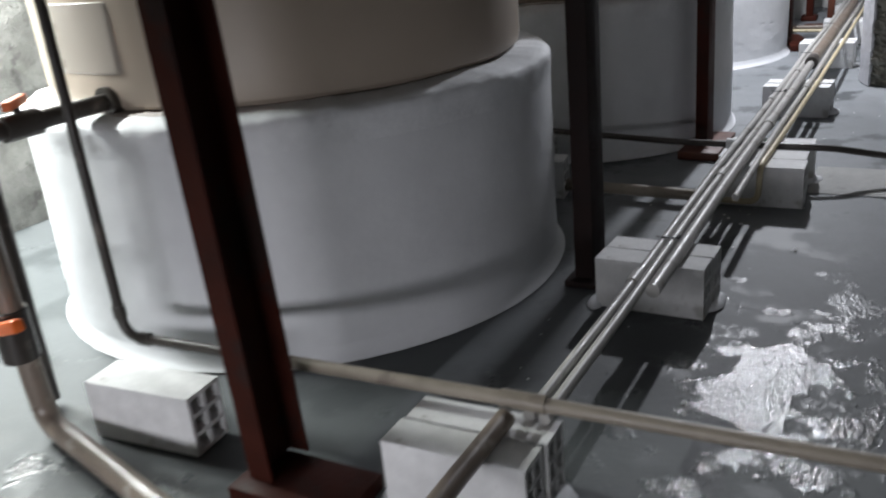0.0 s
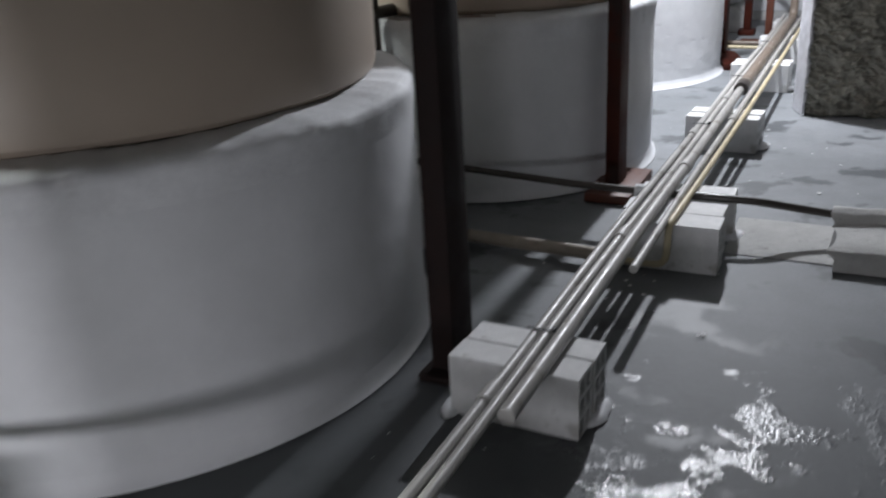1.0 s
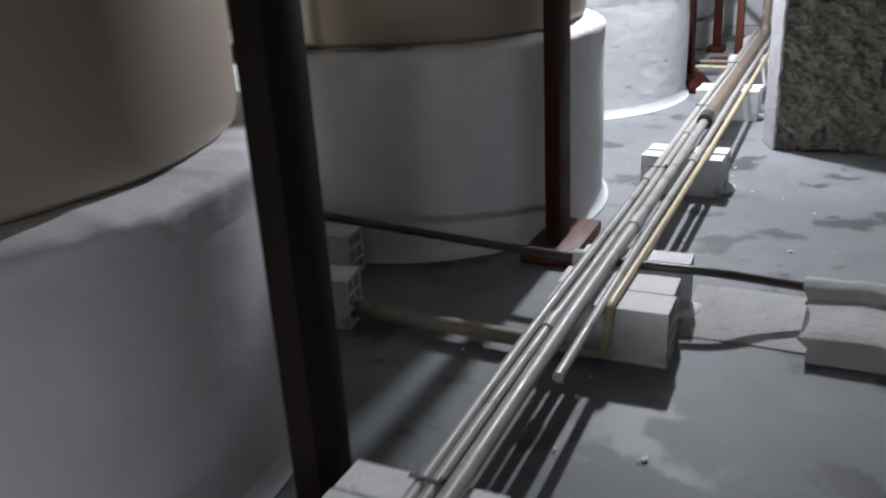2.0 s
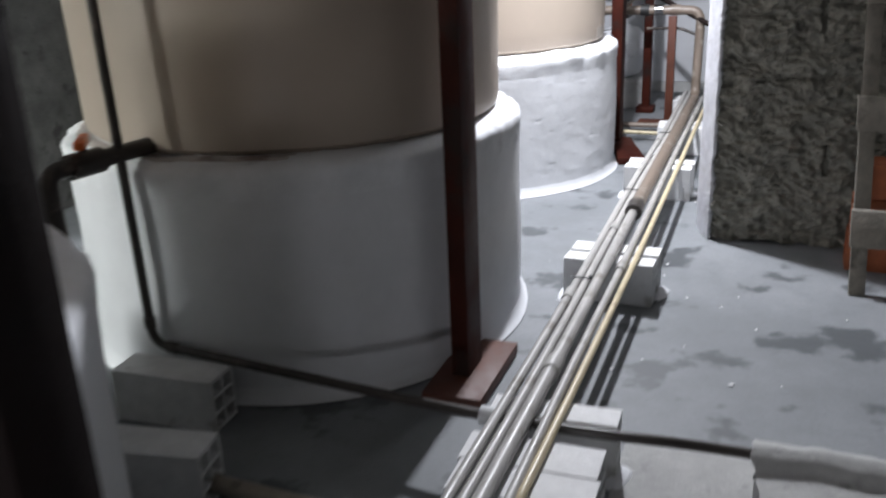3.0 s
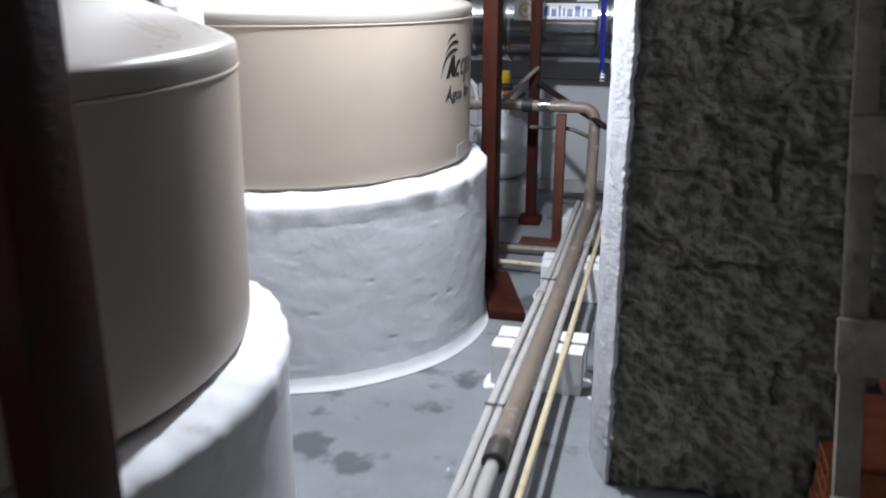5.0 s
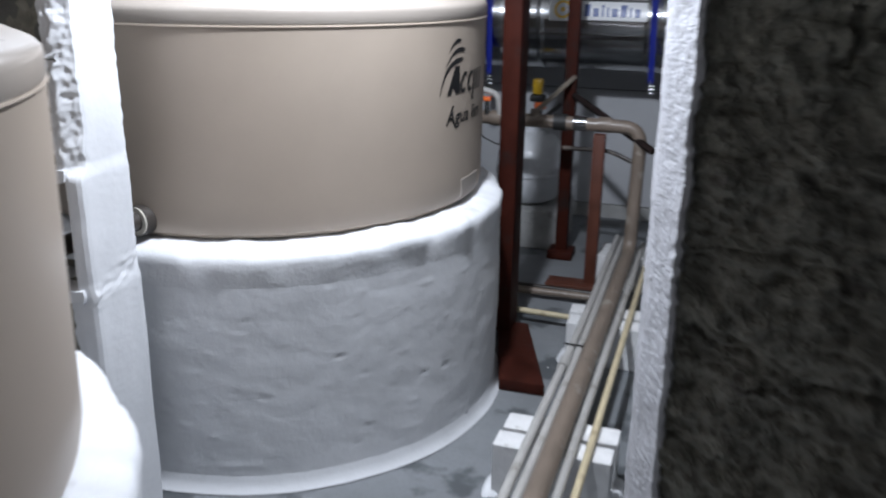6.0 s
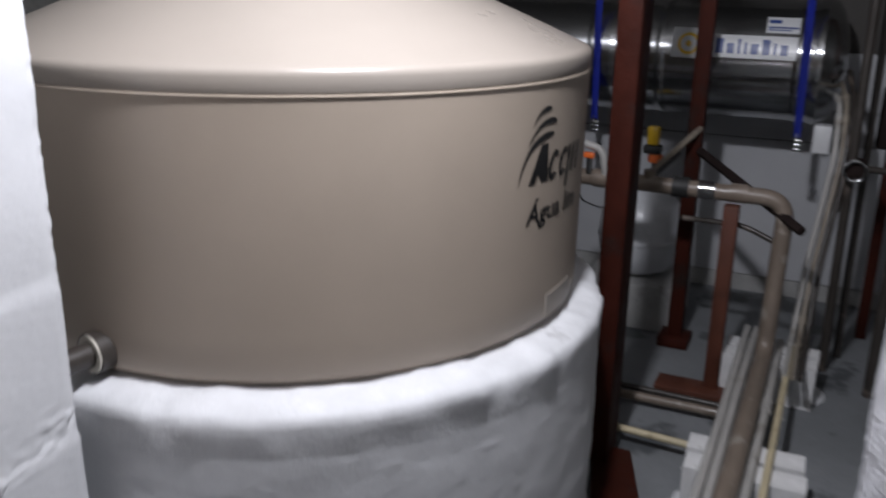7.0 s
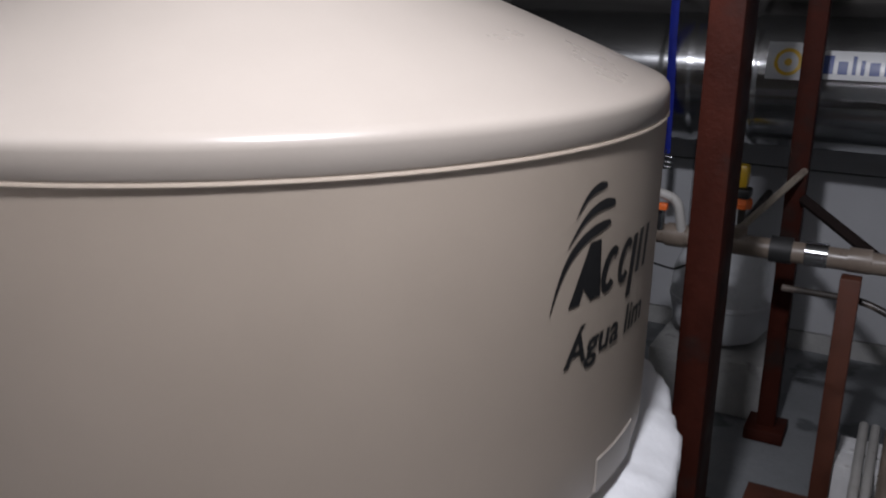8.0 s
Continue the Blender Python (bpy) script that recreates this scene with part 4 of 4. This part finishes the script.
for x, z0 in ((-1.765, 1.06), (-0.772, 1.05)):
    st = thing("ratchet_strap", "blue webbing strap hanging over the boiler", "strap", group="straps")

    def webbing(u, v, x=x, z0=z0):
        z = z0 + (H - 0.02 - z0) * v
        y = BY - (BR + 0.014) if z < BZ else BY - (BR + 0.014) + 0.10 * max(0, z - BZ - 0.2)
        return (x - 0.017 + 0.034 * u + 0.012 * math.sin(z * 2.2), y - 0.003 * math.sin(u * 3.14), z)
    bm = sheet(3, 40, webbing)
    bmesh.ops.solidify(bm, geom=bm.faces[:], thickness=0.003)
    part("webbing", bm, BLUE, st, smooth=60)
    bm = bmesh.new()
    for k in range(3):
        box(bm, x - 0.004, x + 0.036, BY - BR - 0.03, BY - BR - 0.012, z0 - 0.065 + 0.022 * k, z0 - 0.052 + 0.022 * k, bevel=0.003)
    box(bm, x + 0.006, x + 0.012, BY - BR - 0.024, BY - BR - 0.014, z0 - 0.065, z0 + 0.02)
    part("buckle", bm, STEEL, st, "shiny steel buckle", smooth=40)

# ---- pressure vessel on its block ----
vs = thing("pressure_vessel", "pale grey enamelled pressure vessel on a block", "pressure vessel", -1.47, 9.86, 0.25)
prof = [(0, 0.0), (0.10, 0.008), (0.165, 0.04), (0.205, 0.10), (0.218, 0.17), (0.222, 0.24), (0.214, 0.32), (0.19, 0.385), (0.145, 0.435), (0.08, 0.46), (0.05, 0.465), (0.05, 0.51), (0.03, 0.515), (0, 0.515)]
part("shell", lathe(bmesh.new(), prof, 56), VESSEL, vs, smooth=40)
part("seam", lathe(bmesh.new(), [(0.221, 0.195), (0.2255, 0.20), (0.2255, 0.215), (0.221, 0.22)], 56), VESSEL, vs, smooth=40)
pl = part("port", tube(bmesh.new(), [(-0.03, -0.235, 0.22), (-0.03, -0.205, 0.22)], 0.016, 12), RUBBER, vs, smooth=40)
tagged(part("vessel_block", boxed(-1.72, -1.22, 9.64, 10.10, 0.0, 0.25, bevel=0.015), CONCRETE, smooth=40), "grey cement block under the vessel", "block")
cable = tagged(part("cable", tube(bmesh.new(), bend([(-1.62, 9.08, 0.87), (-1.60, 9.10, 0.80), (-1.56, 9.3, 0.72), (-1.50, 9.6, 0.70)], 0.05), 0.004, 6), RUBBER, smooth=50), "thin black cable hanging from the pipe", "cable")

# ---- lines at the boiler's end ----
for k, (x, y, mat, r) in enumerate(((-0.615, 9.66, PVC_GREY, 0.012), (-0.585, 9.62, PVC_TAN, 0.012), (-0.555, 9.64, PVC_DARK, 0.013))):
    drop_line("pale flexible line dropping from the boiler end", [(x - 0.02, 10.05, 1.25 + 0.05 * k), (x + 0.02, 9.75, 1.24), (x + 0.03, y, 1.0), (x - 0.02, y - 0.15, 0.5), (x - 0.03, 9.35, 0.215), (x - 0.03, 8.9, 0.215)], r, mat)
tagged(part("terminal_box", boxed(-0.69, -0.61, 9.70, 9.80, 1.0, 1.13, bevel=0.008), LABEL_WHITE, smooth=40), "white plastic terminal box by the boiler", "box")
for x, y0, z0, z1, mat, r in ((-0.50, 9.55, 0.0, 1.9, PVC_DARK, 0.022), (-0.44, 9.75, 0.0, 1.75, PVC_DARK, 0.018)):
    drop_line("dark pipe standing beyond the boiler end", [(x, y0, z0), (x - 0.02, y0, z1)], r, mat)
drop_line("black pipe running off beyond the boiler", [(-0.50, 9.55, 0.98), (0.6, 9.75, 0.92), (2.5, 10.0, 0.9)], 0.016, PVC_DARK)
vv = thing("gate_valve", "dark gate valve with steel wheel", "valve")
part("body", boxed(-0.54, -0.45, 9.50, 9.60, 0.94, 1.02, bevel=0.012), BLACK_OR_SHADED_STEEL, vv, smooth=40)
part("wheel", tube(bmesh.new(), [(-0.495 + 0.045 * math.cos(a), 9.47, 0.98 + 0.045 * math.sin(a)) for a in [k * math.pi / 8 for k in range(17)]], 0.007, 6), STEEL, vv, smooth=50)
rig = thing("pump_frame", "red steel frame carrying an orange pump", "frame")
for x in (-0.36, 0.12):
    part("leg", boxed(x, x + 0.05, 10.05, 10.10, 0.0, 1.95, bevel=0.004), OXIDE, rig, smooth=40)
part("shelf", boxed(-0.36, 0.17, 9.95, 10.25, 1.36, 1.39, bevel=0.004), OXIDE, rig, smooth=40)
part("pump_body", boxed(-0.40, -0.12, 9.98, 10.16, 1.392, 1.52, bevel=0.03), ORANGE_OR_LIT_OXIDE, rig, "orange painted pump body", smooth=40)

# ---- printed marks on the third tank ----
tank = tanks[2]
TOP_R = TANK_R + 0.005


def wall_radius(z):
    """The body's radius at a height over its foot."""
    return TANK_R + 0.008 * min(1, max(0, (z - 0.058) / (RIM_Z - HEIGHTS[2] - 0.07))) + 0.0009


def on_tank(outline, name, parent):
    """A flat print of (metres along the wall, height) points, bent round the tank."""
    bm = bmesh.new()
    ring = [bm.verts.new((s, z, 0)) for s, z in outline]
    bm.faces.new(ring)
    bmesh.ops.triangulate(bm, faces=bm.faces[:])
    for vert in bm.verts:
        a = vert.co.x / TOP_R
        z = vert.co.y - HEIGHTS[2]
        vert.co = Vector((wall_radius(z) * math.cos(a), wall_radius(z) * math.sin(a), z))
    bmesh.ops.recalc_face_normals(bm, faces=bm.faces)
    return part(name, bm, BLACK_INK, parent)


def arc_s(deg):
    return math.radians(deg) * TOP_R


def crescent(s0, z0, s1, z1, thick, bow):
    """A tapering sweep from the lower end to the thicker upper end."""
    a, c = Vector((s0, z0)), Vector((s1, z1))
    nrm = Vector((-(c - a).y, (c - a).x)).normalized()
    up, low = [], []
    for k in range(13):
        f = k / 12
        q = a.lerp(c, f) + nrm * bow * math.sin(math.pi * f) * 1.0
        w = thick * (0.06 + 0.94 * f ** 0.8) * (1 - 0.55 * max(0, (f - 0.85) / 0.15))
        up.append(q + nrm * w / 2)
        low.append(q - nrm * w / 2)
    return [tuple(q) for q in up + low[::-1]]


for s0, z0, s1, z1, th, bow in ((-19.3, 1.272, -9.3, 1.394, 0.024, 0.040), (-17.0, 1.372, -8.5, 1.424, 0.022, 0.022), (-15.9, 1.415, -10.6, 1.458, 0.018, 0.014)):
    on_tank(crescent(arc_s(s0), z0, arc_s(s1), z1, th, bow), "printed_sweep", tank)


def slanted(s, z, w, h, lean=0.012):
    return [(s, z), (s + w, z), (s + w + lean, z + h), (s + lean, z + h)]


# the name's shapes: wedge, open rings and blocks
s0 = arc_s(-16.4)
on_tank([(s0, 1.272), (s0 + 0.029, 1.272), (s0 + 0.039, 1.296), (s0 + 0.060, 1.296), (s0 + 0.061, 1.272), (s0 + 0.091, 1.272), (s0 + 0.083, 1.370), (s0 + 0.051, 1.370)], "printed_shape", tank)


def ring_mark(cx, cz, w, h, thick, a0, a1, lean=0.25):
    ang = [math.radians(a0 + (a1 - a0) * k / 20) for k in range(21)]
    outer = [(cx + w * math.cos(a) + lean * h * math.sin(a), cz + h * math.sin(a)) for a in ang]
    inner = [(cx + (w - thick) * math.cos(a) + lean * h * math.sin(a), cz + (h - 0.8 * thick) * math.sin(a)) for a in ang]
    return outer + inner[::-1]


on_tank(ring_mark(s0 + 0.121, 1.309, 0.029, 0.038, 0.019, 48, 318), "printed_shape", tank)
on_tank(ring_mark(s0 + 0.180, 1.309, 0.028, 0.038, 0.018, 42, 318), "printed_shape", tank)
on_tank(slanted(s0 + 0.192, 1.238, 0.021, 0.108, 0.022), "printed_shape", tank)
on_tank(slanted(s0 + 0.232, 1.272, 0.020, 0.076, 0.016), "printed_shape", tank)
on_tank(slanted(s0 + 0.272, 1.272, 0.020, 0.076, 0.016), "printed_shape", tank)

# the slogan under the name
font = bpy.data.curves.new("slogan", "FONT")
font.body, font.size, font.resolution_u, font.shear, font.offset = "Água lim", 0.072, 2, 0.15, 0.0016
word = bpy.data.objects.new("slogan", font)
scene.collection.objects.link(word)
bpy.context.view_layer.update()
flat = bpy.data.meshes.new_from_object(word.evaluated_get(bpy.context.evaluated_depsgraph_get()))
bpy.data.objects.remove(word)
for vert in flat.vertices:
    a = (arc_s(-16.4) + vert.co.x * 1.18) / TOP_R
    z = 1.170 + vert.co.y - HEIGHTS[2]
    vert.co = Vector((wall_radius(z) * math.cos(a), wall_radius(z) * math.sin(a), z))
flat.materials.clear()
flat.materials.append(BLACK_INK)
slogan = new("slogan", flat)
slogan.parent = tank

# ---- lamp housings ----
for x, y, z in ((-1.12, 6.72, 3.24), (-3.82, 1.30, 1.97), (-4.10, 2.40, 2.02)):
    lampbox = thing("ceiling_lamp", "white ceiling batten lamp, switched on", "lamp", x, y, 0, "ceiling lamps")
    part("housing", boxed(-0.05, 0.05, -0.31, 0.31, z, z + 0.07, bevel=0.006), LABEL_WHITE, lampbox, smooth=40)
    for dy in (-0.2, 0.2):
        part("hanger", tube(bmesh.new(), [(0, dy, z + 0.06), (0, dy, H - 0.001)], 0.005, 6), STEEL, lampbox)


# ---- flecks of spilt plaster on the floor ----
rng_flecks = random.Random(7)
bm = bmesh.new()
for k in range(130):
    if k < 110:
        x, y = -0.75 + rng_flecks.gauss(0, 0.22), rng_flecks.uniform(1.0, 9.0)
    else:
        x, y = -0.2 + rng_flecks.uniform(-0.3, 1.2), rng_flecks.uniform(1.4, 6.0)
    if any((x - cx) ** 2 + (y - cy) ** 2 < 1.0 for cx, cy in TANKS):
        continue
    r = rng_flecks.choice((0.003, 0.004, 0.006, 0.010))
    ring = [bm.verts.new((x + r * rng_flecks.uniform(0.5, 1.3) * math.cos(a), y + r * rng_flecks.uniform(0.6, 1.6) * math.sin(a), 0.0025)) for a in (0, 1, 2, 3, 4, 5)]
    top = bm.verts.new((x, y, 0.005))
    for i in range(6):
        bm.faces.new((ring[i], ring[(i + 1) % 6], top))
tagged(part("plaster_flecks", bm, WHITE_PLAIN), "white plaster flecks spilt on the floor", "flecks", kind="stuff")

# pale patch of render high on the unfinished wall


def patch(u, v):
    a, r = 2 * math.pi * u, v
    edge = 1 + 0.35 * noise.noise(Vector((math.cos(a) * 2, math.sin(a) * 2, 3)))
    x, z = 0.62 + 0.24 * r * edge * math.cos(a), 1.86 + 0.17 * r * edge * math.sin(a)
    return (x, WALL_Y - 0.062 - 0.02 * (1 - r * r) - 0.006 * noise.noise(Vector((x * 30, 0, z * 30))) + 0.05 * r ** 6, z)


part("render_patch", sheet(40, 10, patch), MORTAR_LIGHT, east, "pale smeared render patch", smooth=60)

for x, y, top, mat, r in ((-0.30, 9.35, 2.2, PVC_DARK, 0.025), (-0.22, 9.6, 1.7, OXIDE, 0.022), (-0.12, 9.2, 1.3, PVC_DARK, 0.02)):
    drop_line("dark pipe standing in the back aisle", [(x, y, 0.0), (x, y, top * 0.55), (x + 0.12, y + 0.1, top * 0.6), (x + 0.12, y + 0.1, top)], r, mat)
control = thing("control_panel", "black control panel with small red lamps", "control panel")
part("case", boxed(-0.42, -0.10, 9.88, 9.95, 1.02, 1.30, bevel=0.01), BLACK_OR_SHADED_STEEL, control, smooth=40)
for k in range(3):
    part("lens", lathe(bmesh.new(), [(0, 0), (0.009, 0.001), (0.009, 0.008), (0, 0.012)], 12), ORANGE, control)
    control.children[-1].matrix_local = pose(-0.36 + 0.08 * k, 9.879, 1.24, 90, 0, 0)
